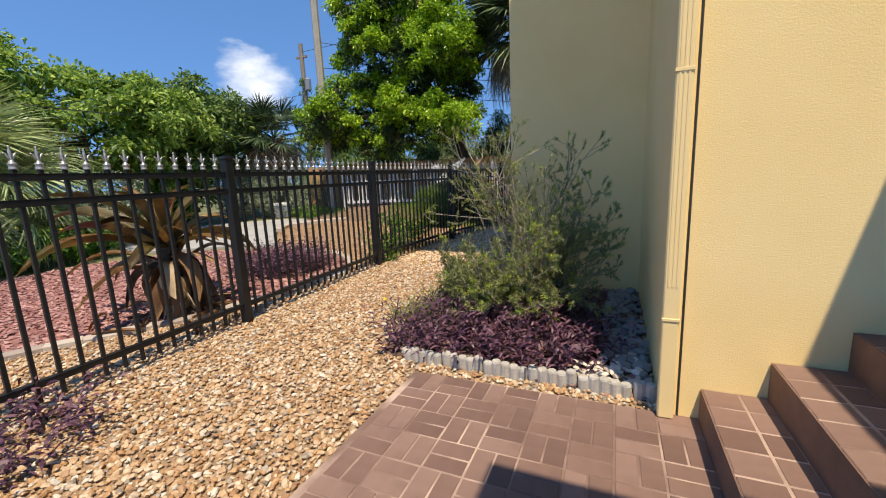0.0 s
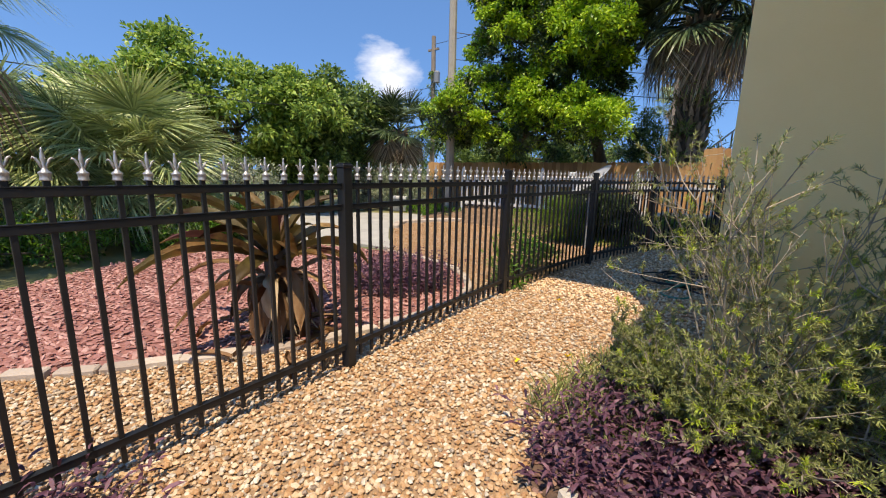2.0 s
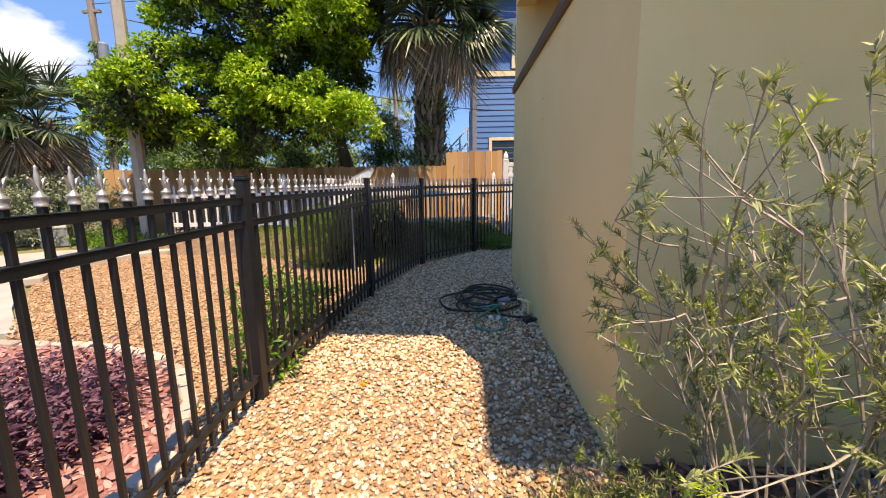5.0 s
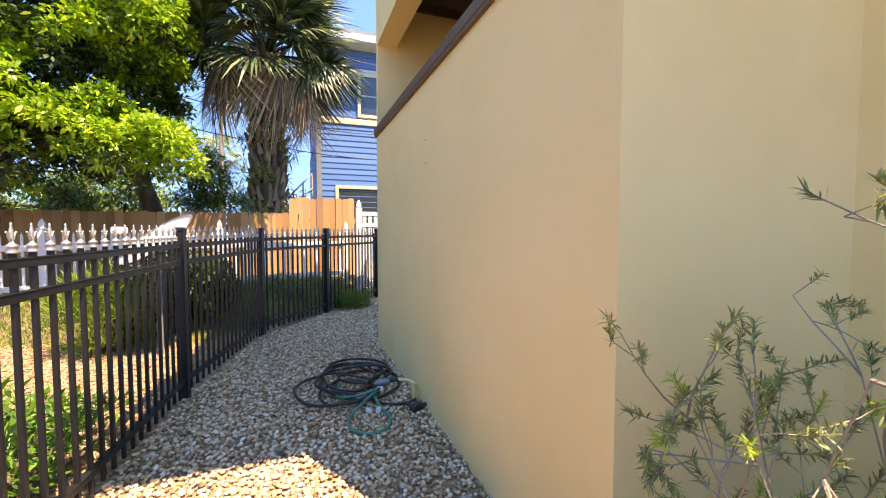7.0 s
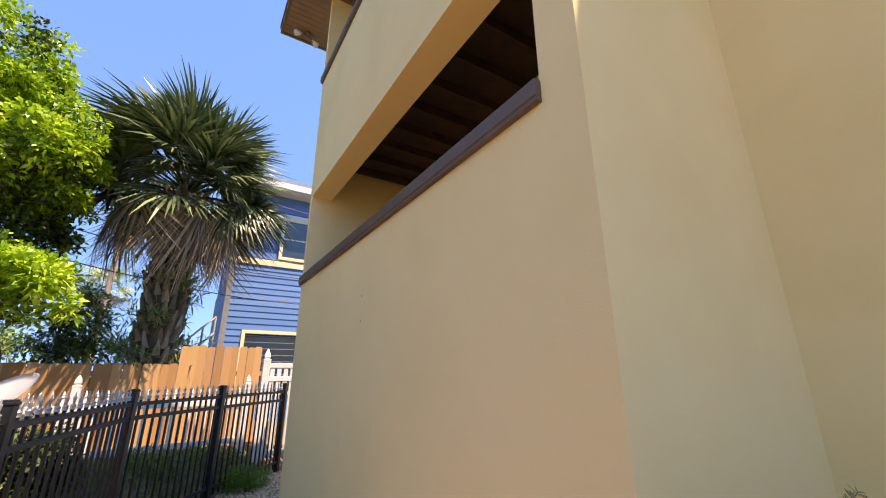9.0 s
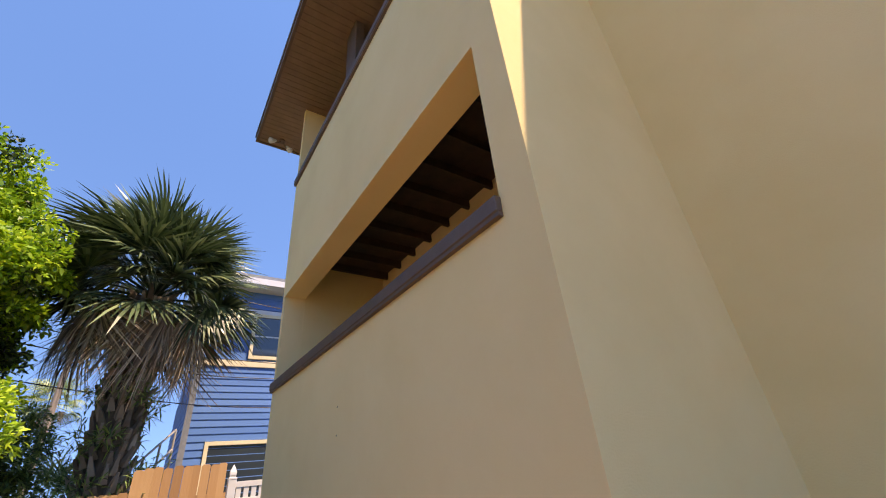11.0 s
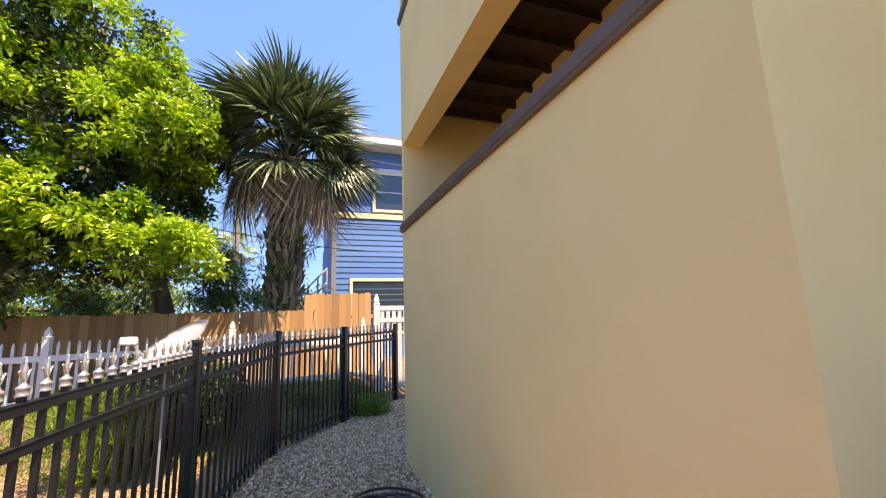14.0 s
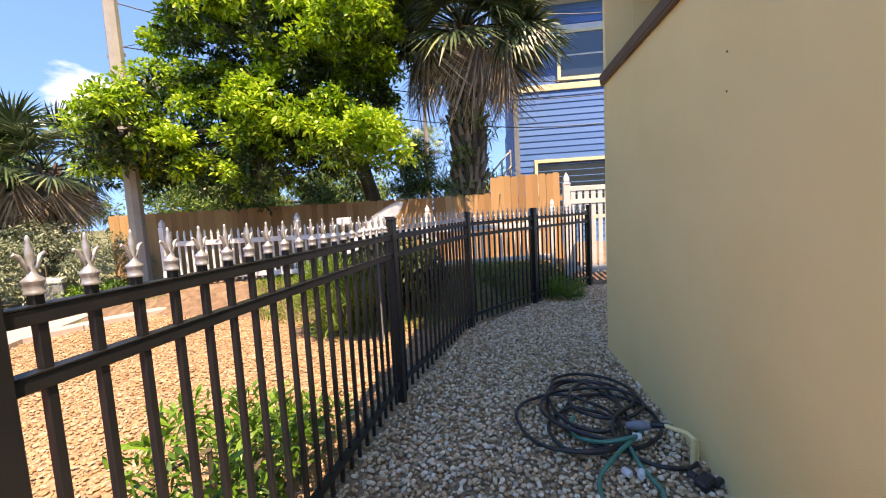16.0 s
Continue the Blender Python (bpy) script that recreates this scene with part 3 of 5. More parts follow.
# roof with grooved soffit
ROOF = [(-0.56, 4.16), (-0.56, 10.46), (6.5, 10.46), (6.5, 2.4), (1.025, 2.4), (1.025, 4.16)]
sof = bmesh.new()
y = 4.16
while y < 10.40:
    box(sof, -0.52, 1.5 if y > 5.3 else 1.3, y, y + 0.098, SOFF, SOFF + 0.012)
    y += 0.103
box(sof, 1.025, 6.5, 2.4, 4.16, SOFF + 0.001, SOFF + 0.02)
tagged(part("ceiling_soffit", sof, SOFFIT), "brown grooved soffit boards under the eaves", "ceiling", kind="structure")
roof_bm = boxes([(-0.50, 6.5, 4.16, 10.42, SOFF + 0.02, SOFF + 0.10), (1.025, 6.5, 2.4, 4.16, SOFF + 0.02, SOFF + 0.10)])
tagged(part("roof_deck", roof_bm, BROWN), "roof deck", "roof", kind="structure")
fas = boxes([(-0.56, -0.52, 4.12, 10.46, SOFF - 0.02, SOFF + 0.18), (-0.52, 6.5, 10.42, 10.46, SOFF - 0.02, SOFF + 0.18),
             (-0.52, 1.025, 4.12, 4.16, SOFF - 0.02, SOFF + 0.18), (0.985, 1.025, 2.4, 4.12, SOFF - 0.02, SOFF + 0.18), (1.025, 6.5, 2.36, 2.4, SOFF - 0.02, SOFF + 0.18)])
box(fas, -0.575, -0.56, 4.10, 10.48, SOFF + 0.09, SOFF + 0.2)
tagged(part("trim_fascia", fas, BROWN), "dark brown fascia and drip edge", "trim", kind="structure")
# unseen canopy over the steps, added to cast the slanting wall shade
tagged(part("roof_porch", boxes([(2.44, 6.0, 0.2, 2.95, 2.9, 3.02)]), BROWN), "unseen canopy added to shade the front wall", "roof", kind="structure")

# unseen slab, its height assumed, placed to cast the shade corner on the patio
tagged(part("roof_balcony", boxes([(1.39, 6.0, -3.2, 0.91, 3.5, 3.62)]), BROWN), "unseen slab added to shade the patio", "roof", kind="structure")

# downspout at the corner
ds = thing("downspout", "cream painted downspout strapped to the stucco corner", "downspout", pose(1.318, 2.922, 0))
bm = boxes([(-0.036, 0.036, -0.028, 0.026, 0.02, 7.1)], 0.006)
part("pipe", bm, SPOUT, ds)
for i in (-0.018, 0, 0.018):
    part("rib", boxes([(i - 0.004, i + 0.004, -0.0305, -0.028, 0.7, 7.0)]), SPOUT, ds)
for z in (0.53, 1.66, 3.2):
    part("strap", boxes([(-0.0385, 0.0385, -0.0325, 0.036, z, z + 0.014)], 0.001), SPOUT, ds)
# black tube drawn for the dark shadow line right of the downspout
bm = bmesh.new()
tube(bm, [(0.058, 0.028, 0.0), (0.058, 0.028, 7.0)], 0.006, 6)
part("cable", bm, RUBBER, ds, "thin black strip for the shadow line beside the downspout")

# twin flood lamp under the eave
fl = thing("flood_light", "twin white flood lamps on a bracket under the soffit", "flood light", pose(-0.16, 10.24, SOFF))
bm = bmesh.new()
lathe(bm, [(0.055, -0.03), (0.055, 0.0)], 14)
part("mount", bm, BROWN, fl)
for sx, tip in ((-1, (-0.16, -0.02, -0.10)), (1, (0.14, 0.05, -0.12))):
    bm = bmesh.new()
    tube(bm, [(0.02 * sx, 0, -0.03), (tip[0] * 0.4, tip[1] * 0.4, -0.08), (tip[0] * 0.7, tip[1] * 0.7, tip[2])], 0.012, 6)
    arm = part("arm", bm, BROWN, fl)
    bm = bmesh.new()
    d = Vector((tip[0], tip[1], -0.06)).normalized()
    lathe(bm, [(0.018, -0.03), (0.03, 0.0), (0.05, 0.06), (0.055, 0.085), (0.035, 0.10), (0.006, 0.108)], 14,
          Matrix.Translation(Vector(tip) * 0.75) @ d.to_track_quat("Z", "Y").to_matrix().to_4x4())
    part("bulb", bm, WHITE, arm, "white reflector bulb", smooth=True)
tagged(part("wall_post", boxes([(0.12, 0.24, 7.5, 7.82, 5.69, 7.19)], 0.006), BROWN), "dark brown post standing on the balcony wall", "post", kind="structure")
# dry sprig caught on the opening's sill
sprig = thing("dry_sprig", "small dry weed sprig standing on the window sill", "weed", pose(0.08, 7.66, 2.735))
rs = random.Random(61)
bm = bmesh.new()
for k in range(6):
    e = Vector((rs.uniform(-0.09, 0.05), rs.uniform(-0.09, 0.09), rs.uniform(0.08, 0.2)))
    tube(bm, [(0, 0, -0.02), e * 0.5 + Vector((0, 0, 0.03)), e], [0.003, 0.0022, 0.001], 4)
    for j in range(3):
        q = e * rs.uniform(0.5, 1.0)
        box(bm, q.x - 0.008, q.x + 0.008, q.y - 0.006, q.y + 0.006, q.z - 0.002, q.z + 0.002)
part("stems", bm, BARK, sprig)
# small marks on the wall: anchor holes
for z in (2.229, 2.043):
    bm = bmesh.new()
    lathe(bm, [(0.004, 0.0), (0.006, 0.003), (0.003, 0.004)], 8, pose(-0.001, 7.295, z, 0, -90, 0))
    tagged(part("wall_plug", bm, RUBBER), "small dark anchor hole in the stucco wall", "wall plug")

# ---- metal fence ----
fence = thing("metal_fence", "black aluminium picket fence with silver finials", "fence", pose(0, 0, 0))
PICK, RAILS = 0.022, (0.17, 1.215, 1.36)
post_bm = boxes([(-0.038, 0.038, -0.038, 0.038, -0.05, 1.49)], 0.004)
post_me = part("post", post_bm, IRON, fence).data
cap_bm = boxes([(-0.043, 0.043, -0.043, 0.043, 1.49, 1.512)], 0.004)
box(cap_bm, -0.034, 0.034, -0.034, 0.034, 1.512, 1.522, 0.003)
pick_bm = boxes([(-PICK / 2, PICK / 2, -PICK / 2, PICK / 2, 0.06, 1.425)], 0.002)
fin_bm = bmesh.new()
lathe(fin_bm, [(0.0195, 1.405), (0.021, 1.409), (0.0185, 1.413), (0.0185, 1.428), (0.0215, 1.433), (0.0215, 1.438), (0.011, 1.446), (0.0065, 1.458),
               (0.0055, 1.470), (0.0085, 1.490), (0.008, 1.502), (0.004, 1.522), (0.0052, 1.529), (0.001, 1.536)], 10)
for s in (-1, 1):
    tube(fin_bm, [(0, s * 0.003, 1.450), (0, s * 0.011, 1.470), (0, s * 0.020, 1.490), (0, s * 0.028, 1.496), (0, s * 0.033, 1.490)], [0.005, 0.0055, 0.005, 0.004, 0.002], 6)


def as_mesh(name, bm, mat, smooth=False):
    me = bpy.data.meshes.new(name)
    bm.normal_update()
    bm.to_mesh(me)
    bm.free()
    me.materials.append(mat)
    if smooth:
        me.polygons.foreach_set("use_smooth", [True] * len(me.polygons))
    return me


cap_me, pick_me, fin_me = as_mesh("cap", cap_bm, IRON), as_mesh("picket", pick_bm, IRON), as_mesh("finial", fin_bm, SILVER, True)
first = True
for i, (x, y) in enumerate(POSTS):
    a = POSTS[max(i - 1, 0)]
    b = POSTS[min(i + 1, len(POSTS) - 1)]
    yaw = math.degrees(math.atan2(-(b[0] - a[0]), b[1] - a[1]))
    if first:
        post = fence.children[0]
        post.matrix_basis, first = pose(x, y, 0, 0, 0, yaw), False
    else:
        post = part("post", post_me, IRON, fence, at=pose(x, y, 0, 0, 0, yaw))
    part("cap", cap_me, IRON, post)
for (x0, y0), (x1, y1) in zip(POSTS, POSTS[1:]):
    long, yaw = math.hypot(x1 - x0, y1 - y0), math.degrees(math.atan2(-(x1 - x0), y1 - y0))
    m = pose(x0, y0, 0, 0, 0, yaw)
    for z in RAILS:
        bm = boxes([(-0.0165, 0.0165, 0.038, long - 0.038, z - 0.019, z + 0.019)], 0.003)
        box(bm, -0.0195, 0.0195, 0.038, long - 0.038, z + 0.019, z + 0.023)
        part("rail", bm, IRON, fence, at=m)
    count = round(long / 0.1165)
    for k in range(1, count):
        p = part("picket", pick_me, IRON, fence, at=m @ pose(0, long * k / count, 0))
        part("finial", fin_me, SILVER, p, "silver-painted fleur finial")

# ---- grassy bank that carries the white fence ----
BANK_X, BANK_Y = [-12, -9, -6.2, -2.6, -1.48, -0.52, 0.62, 2.5], [11.6, 11.3, 11.0, 10.4, 10.6, 11.8, 13.0, 13.4]


def bank_z(x, y):
    u = np.clip((y - np.interp(x, BANK_X, BANK_Y)) / 1.15, 0, 1)
    return 0.45 * u * u * (3 - 2 * u) * np.clip((x + 9.2) / 1.6, 0, 1) - 0.03


BANK_SOIL = material("leaf_litter_soil", [(0.25, (0.09, 0.055, 0.035)), (0.55, (0.20, 0.13, 0.085)), (0.8, (0.34, 0.25, 0.17))], 9, 0.95, 0.8, 50, stain=None)
bx, by = np.meshgrid(np.linspace(-12, 2.4, 73), np.linspace(10.2, 17.5, 50))
bz = bank_z(bx.ravel(), by.ravel()) + 0.012 * np.sin(bx.ravel() * 5.1) * np.sin(by.ravel() * 4.3)
quads = [(j * 73 + i, j * 73 + i + 1, (j + 1) * 73 + i + 1, (j + 1) * 73 + i) for j in range(49) for i in range(72)
         if bank_z(bx[j, i], by[j + 1, i]) > -0.029 or by[j, i] > 13]
used = sorted({k for q in quads for k in q})
order = {k: n for n, k in enumerate(used)}
me = raw("grass_bank", np.stack([bx.ravel(), by.ravel(), bz], -1)[used], [tuple(order[k] for k in q) for q in quads], BANK_SOIL, True)
tagged(part("ground_bank", me, BANK_SOIL), "low grassy earth bank under the white fence", "bank", kind="structure")

# ---- white picket fence ----
WP = [(-7.3, 11.95), (-4.81, 12.32), (-2.35, 12.55), (0.0, 13.12)]
white = thing("picket_fence", "white vinyl picket fence before the wooden fence", "fence", pose(0, 0, 0))
wpost_bm = boxes([(-0.05, 0.05, -0.05, 0.05, 0.3, 1.5)], 0.004)
lathe(wpost_bm, [(0.072, 1.5), (0.072, 1.52), (0.045, 1.53), (0.055, 1.56), (0.05, 1.60), (0.02, 1.65), (0.004, 1.67)], 4, pose(0, 0, 0, 0, 0, 45))
wpost_me = as_mesh("post", wpost_bm, WHITE)
wpick_bm = bmesh.new()
box(wpick_bm, -0.011, 0.011, -0.019, 0.019, 0.47, 1.36, 0.002)
lathe(wpick_bm, [(0.027, 1.36), (0.027, 1.372), (0.016, 1.38), (0.022, 1.40), (0.003, 1.45)], 4, pose(0, 0, 0, 0, 0, 45))
wpick_me = as_mesh("picket", wpick_bm, WHITE)
for x, y in WP:
    part("post", wpost_me, WHITE, white, at=pose(x, y, 0))
for (x0, y0), (x1, y1) in zip(WP, WP[1:]):
    long, yaw = math.hypot(x1 - x0, y1 - y0), math.degrees(math.atan2(-(x1 - x0), y1 - y0))
    m = pose(x0, y0, 0, 0, 0, yaw)
    for z in (0.56, 1.2):
        part("rail", boxes([(-0.019, 0.019, 0.05, long - 0.05, z - 0.045, z + 0.045)], 0.003), WHITE, white, at=m)
    count = round(long / 0.125)
    for k in range(1, count):
        part("picket", wpick_me, WHITE, white, at=m @ pose(-0.03, long * k / count, 0))

# white gate beside the house corner
gate = thing("vinyl_gate", "tall white vinyl gate and post with pointed cap", "gate", pose(0.29, 13.18, 0))
bm = boxes([(-0.065, 0.065, -0.065, 0.065, -0.05, 1.93)], 0.005)
part("post", bm, WHITE, gate)
bm = bmesh.new()
lathe(bm, [(0.098, 1.93), (0.098, 1.955), (0.06, 1.965), (0.075, 2.0), (0.07, 2.05), (0.03, 2.12), (0.004, 2.16)], 4, pose(0, 0, 0, 0, 0, 45))
part("cap", bm, WHITE, gate)
for z in (0.25, 1.55, 1.80):
    part("rail", boxes([(0.065, 1.5, -0.02, 0.02, z, z + 0.09)], 0.003), WHITE, gate)
for i in range(11):
    part("slat", boxes([(0.085 + i * 0.125, 0.165 + i * 0.125, -0.011, 0.011, 0.2, 1.80)], 0.002), WHITE, gate)

# ---- wooden fence ----
wood = thing("wooden_fence", "cedar board privacy fence with a taller section", "fence", pose(0, 0, 0))
plank_me = []
for k, top in ((0, 1.87), (1, 1.87), (2, 2.22), (3, 2.22)):
    bm = bmesh.new()
    w = 0.0715
    prof = [(-w, 0), (w, 0), (w, top - 0.03), (w - 0.025, top), (-w + 0.025, top), (-w, top - 0.03)] if k % 2 == 0 else [(-w, 0), (w, 0), (w, top - 0.02), (w - 0.02, top - 0.006), (-w + 0.03, top), (-w, top - 0.035)]
    face = bm.faces.new([bm.verts.new((x, -0.009, z)) for x, z in prof])
    ext = bmesh.ops.extrude_face_region(bm, geom=[face])
    bmesh.ops.translate(bm, verts=[g for g in ext["geom"] if isinstance(g, bmesh.types.BMVert)], vec=(0, 0.018, 0))
    bmesh.ops.recalc_face_normals(bm, faces=bm.faces)
    plank_me.append(as_mesh("plank", bm, WOOD))
rr = random.Random(9)
x = -10.4
while x < 0.36:
    tall = x > -1.2
    part("plank", plank_me[rr.randint(0, 1) + 2 * tall], WOOD, wood, at=pose(x, 13.9 + rr.uniform(-0.004, 0.004), rr.uniform(-0.015, 0.015), 0, rr.uniform(-0.4, 0.4), rr.uniform(-1, 1)))
    x += 0.141 if not tall else 0.146
for z in (0.4, 1.1, 1.65):
    part("rail", boxes([(-10.4, 0.36, 13.915, 13.955, z, z + 0.09)]), WOOD, wood)

# ---- entrance patio and steps ----
patio = tagged(part("pavement", boxes([(-0.115, 1.47, -0.2, 2.95, -0.1, 0.0165)]), GROUT), "brown-red brick patio in basketweave with pale grout", "patio", kind="structure")
brick_v = bmesh.new()
box(brick_v, -0.0440, 0.0440, -0.0915, 0.0915, 0.0, 0.021, 0.003)
brick_me = as_mesh("brick", brick_v, BRICK)
MOD, rr = 0.194, random.Random(2)
nx, ny = 8, 14
for i in range(nx):
    for j in range(ny):
        cx, cy = 1.377 - MOD * i, 2.852 - MOD * j
        if cx < -0.05:
            continue
        for s in (-1, 1):
            if (i + j) % 2:
                m = pose(cx + s * 0.0485, cy, 0, 0, 0, rr.uniform(-0.6, 0.6))
            else:
                m = pose(cx, cy + s * 0.0485, 0, 0, 0, 90 + rr.uniform(-0.6, 0.6))
            m = m @ pose(0, 0, rr.uniform(-0.003, 0.001))
            part("brick", brick_me, BRICK, patio, at=m)

steps = thing("entrance_steps", "brick-tiled entrance steps with pale grout lines", "steps", pose(0, 0, 0))
tile_big = as_mesh("tile", boxes([(-0.071, 0.071, -0.071, 0.071, 0, 0.014)], 0.003), BRICK)
tile_small = as_mesh("tile", boxes([(-0.052, 0.052, -0.071, 0.071, 0, 0.014)], 0.003), BRICK)
for k in range(4):
    x0, top = 1.475 + 0.265 * k, 0.178 * (k + 1)
    st = part("step", boxes([(x0, x0 + (0.265 if k < 3 else 3.0), 0.3, 2.945, 0.178 * k if k else 0.0, top + 0.001)]), GROUT, steps)
    part("riser", boxes([(x0 - 0.006, x0 - 0.0005, 0.3, 2.945, max(0.014, 0.178 * k), top)]), RISER, st)
    for j in range(17):
        yy = 2.868 - 0.152 * j
        part("tile", tile_big, BRICK, st, at=pose(x0 + 0.071, yy, top - 0.0105))
        part("tile", tile_small, BRICK, st, at=pose(x0 + 0.205, yy, top - 0.0105))

# scalloped concrete edging
edging_me = []
for k in range(2):
    bm = bmesh.new()
    for i in range(5):
        hgt = 0.095 + 0.006 * ((i * 7 + k * 3) % 4)
        lathe(bm, [(0.030, -0.02), (0.031, hgt - 0.01), (0.026, hgt)], 10, pose(-0.112 + 0.056 * i, 0, 0))
    box(bm, -0.135, 0.135, -0.018, 0.018, -0.02, 0.088)
    edging_me.append(as_mesh("edging_block", bm, EDGE))
for i in range(6):
    x = -0.13 + 0.29 * i
    tagged(part("edging_block", edging_me[i % 2], EDGE, at=pose(x, 3.10 - 0.035 * i / 6 * 1.2 + (0.012 if i % 2 else 0), -0.01, 0, (i % 3 - 1) * 1.5, -1.5 + (i % 2) * 2)),
           "weathered scalloped concrete edging block before purple plants", "edging block", "edging of the planting bed")
px, py = np.array([-0.27, -0.33, -0.22]), np.array([3.17, 3.24, 3.27])
v, f = stones(px, py, np.array([0.04, 0.03, 0.03]), np.array([0.06, 0.045, 0.04]), 0.7, 1.2, 0.2, 40)
tagged(part("edging_block", raw("edging_block", v[:12], f[:20], EDGE), EDGE), "broken end lump of the concrete edging", "edging block", "edging of the planting bed")

# mulch bed border stones
rr = random.Random(6)
kerb_me = as_mesh("border_stone", boxes([(-0.13, 0.13, -0.05, 0.05, -0.03, 0.05)], 0.012), KERB)
line = MULCH_POLY[1:12]
for (x0, y0), (x1, y1) in zip(line, line[1:]):
    long = math.hypot(x1 - x0, y1 - y0)
    n = max(1, round(long / 0.275))
    yaw = math.degrees(math.atan2(y1 - y0, x1 - x0))
    for k in range(n):
        u = (k + 0.5) / n
        tagged(part("border_stone", kerb_me, KERB, at=pose(x0 + (x1 - x0) * u, y0 + (y1 - y0) * u, rr.uniform(-0.008, 0.008), rr.uniform(-2, 2), rr.uniform(-2, 2), yaw + rr.uniform(-3, 3))),
               "pinkish concrete border stone round the mulch bed", "border stone", "border of the mulch bed")
# flat stones between gravel and drive
line = [(-7.3, 8.9), (-7.9, 9.8), (-7.5, 10.9), (-6.9, 11.8), (-5.9, 12.9)]
for (x0, y0), (x1, y1) in zip(line, line[1:]):
    long = math.hypot(x1 - x0, y1 - y0)
    n = max(1, round(long / 0.42))
    for k in range(n):
        u = (k + 0.5) / n
        s = rr.uniform(1.25, 1.7)
        tagged(part("border_rock", kerb_me, KERB, at=pose(x0 + (x1 - x0) * u, y0 + (y1 - y0) * u, 0.02, 0, 0, math.degrees(math.atan2(y1 - y0, x1 - x0)) + rr.uniform(-12, 12)) @ Matrix.Diagonal((s, 2.2, 1.6, 1))),
               "pale flat border rock beside the driveway", "border rock", "rocks along the driveway")

# ---- garden hose by the wall ----
rr = random.Random(12)


def hose(name, pts, r, mat, parent, label=""):
    cu = bpy.data.curves.new(name, "CURVE")
    cu.dimensions, cu.bevel_depth, cu.bevel_resolution, cu.resolution_u = "3D", r, 3, 5
    sp = cu.splines.new("BEZIER")
    sp.bezier_points.add(len(pts) - 1)
    for b, p in zip(sp.bezier_points, pts):
        b.co, b.handle_left_type, b.handle_right_type = p, "AUTO", "AUTO"
    cu.materials.append(mat)
    ob = new(name, cu)
    ob.parent = parent
    if label:
        ob["label"] = label
    return ob


coil = thing("garden_hose", "black rubber garden hose coiled loosely on the pebbles", "hose", pose(-0.55, 7.95, 0))
pts = []
for i in range(74):
    turn = i / 10.5
    k = int(turn)
    rx, ry = 0.27 + 0.10 * math.sin(turn * 2.1 + 0.4), 0.36 + 0.11 * math.sin(turn * 1.7 + 1)
    ox, oy = 0.13 * math.sin(turn * 1.3 + 0.5), 0.17 * math.sin(turn * 1.1 + 2)
    pts.append((ox + rx * math.cos(i * 0.6), oy + ry * math.sin(i * 0.6), 0.03 + 0.02 * math.sin(i * 1.9) ** 2 + 0.007 * turn))
hose("tube", pts, 0.0125, RUBBER, coil)
hose("tube", [(-0.2, 0.35, 0.05), (-0.1, 0.62, 0.06), (0.2, 0.66, 0.06), (0.42, 0.45, 0.05), (0.35, 0.1, 0.09), (0.12, -0.2, 0.1), (0.15, -0.45, 0.05), (0.42, -0.55, 0.03), (0.5, -0.5, 0.03)], 0.0125, RUBBER, coil)
leader = thing("leader_hose", "short green garden hose with white couplings", "hose", pose(-0.5, 7.45, 0))
hose("tube", [(-0.15, 0.42, 0.08), (-0.2, 0.3, 0.05), (-0.1, 0.14, 0.07), (0.12, 0.1, 0.12), (0.22, 0.2, 0.10)], 0.013, GREEN_HOSE, leader)
hose("tube", [(0.15, 0.12, 0.11), (0.0, -0.02, 0.08), (-0.14, -0.2, 0.03), (-0.1, -0.4, 0.025), (0.06, -0.44, 0.025), (0.16, -0.3, 0.025), (0.12, -0.05, 0.05), (0.1, 0.12, 0.09)], 0.013, GREEN_HOSE, leader)
for x, y, yaw in ((0.03, -0.12, 30), (0.10, -0.13, -20), (0.17, 0.13, 70)):
    bm = bmesh.new()
    lathe(bm, [(0.017, -0.03), (0.021, -0.026), (0.021, 0.018), (0.016, 0.024)], 10, pose(x, y, 0.045 if y < 0 else 0.11, 90, 0, yaw))
    part("coupling", bm, WHITE, leader, "white plastic hose coupling")
tap = thing("hose_timer", "grey plastic water timer on a cream standpipe tap", "tap", pose(-0.06, 7.48, 0) @ Matrix.Diagonal((1, 1, 0.75, 1)))
bm = bmesh.new()
tube(bm, [(0.0, 0, 0.0), (0.0, 0, 0.22), (-0.02, 0.03, 0.235), (-0.1, 0.13, 0.22)], 0.016, 8)
part("pipe", bm, SPOUT, tap)
bm = bmesh.new()
tube(bm, [(0.028, 0.01, 0.0), (0.028, 0.01, 0.2)], 0.01, 8)
part("pipe", bm, SPOUT, tap)
bm = bmesh.new()
tube(bm, [(-0.1, 0.13, 0.22), (-0.15, 0.16, 0.205), (-0.17, 0.17, 0.19)], [0.02, 0.026, 0.018], 8)
part("valve", bm, RUBBER, tap)
bm = bmesh.new()
lathe(bm, [(0.012, 0.0), (0.03, 0.02), (0.042, 0.05), (0.042, 0.10), (0.03, 0.14), (0.014, 0.16)], 12, pose(-0.16, 0.165, 0.195, -102, 0, 75) @ Matrix.Diagonal((0.75, 1, 1, 1)))
part("timer", bm, GREY_PLASTIC, tap, "grey rounded timer body", smooth=True)
bm = boxes([(-0.05, 0.05, -0.035, 0.035, 0.0, 0.06), (-0.02, 0.02, 0.035, 0.09, 0.01, 0.04), (0.02, 0.1, -0.05, -0.015, 0.0, 0.03)], 0.01)
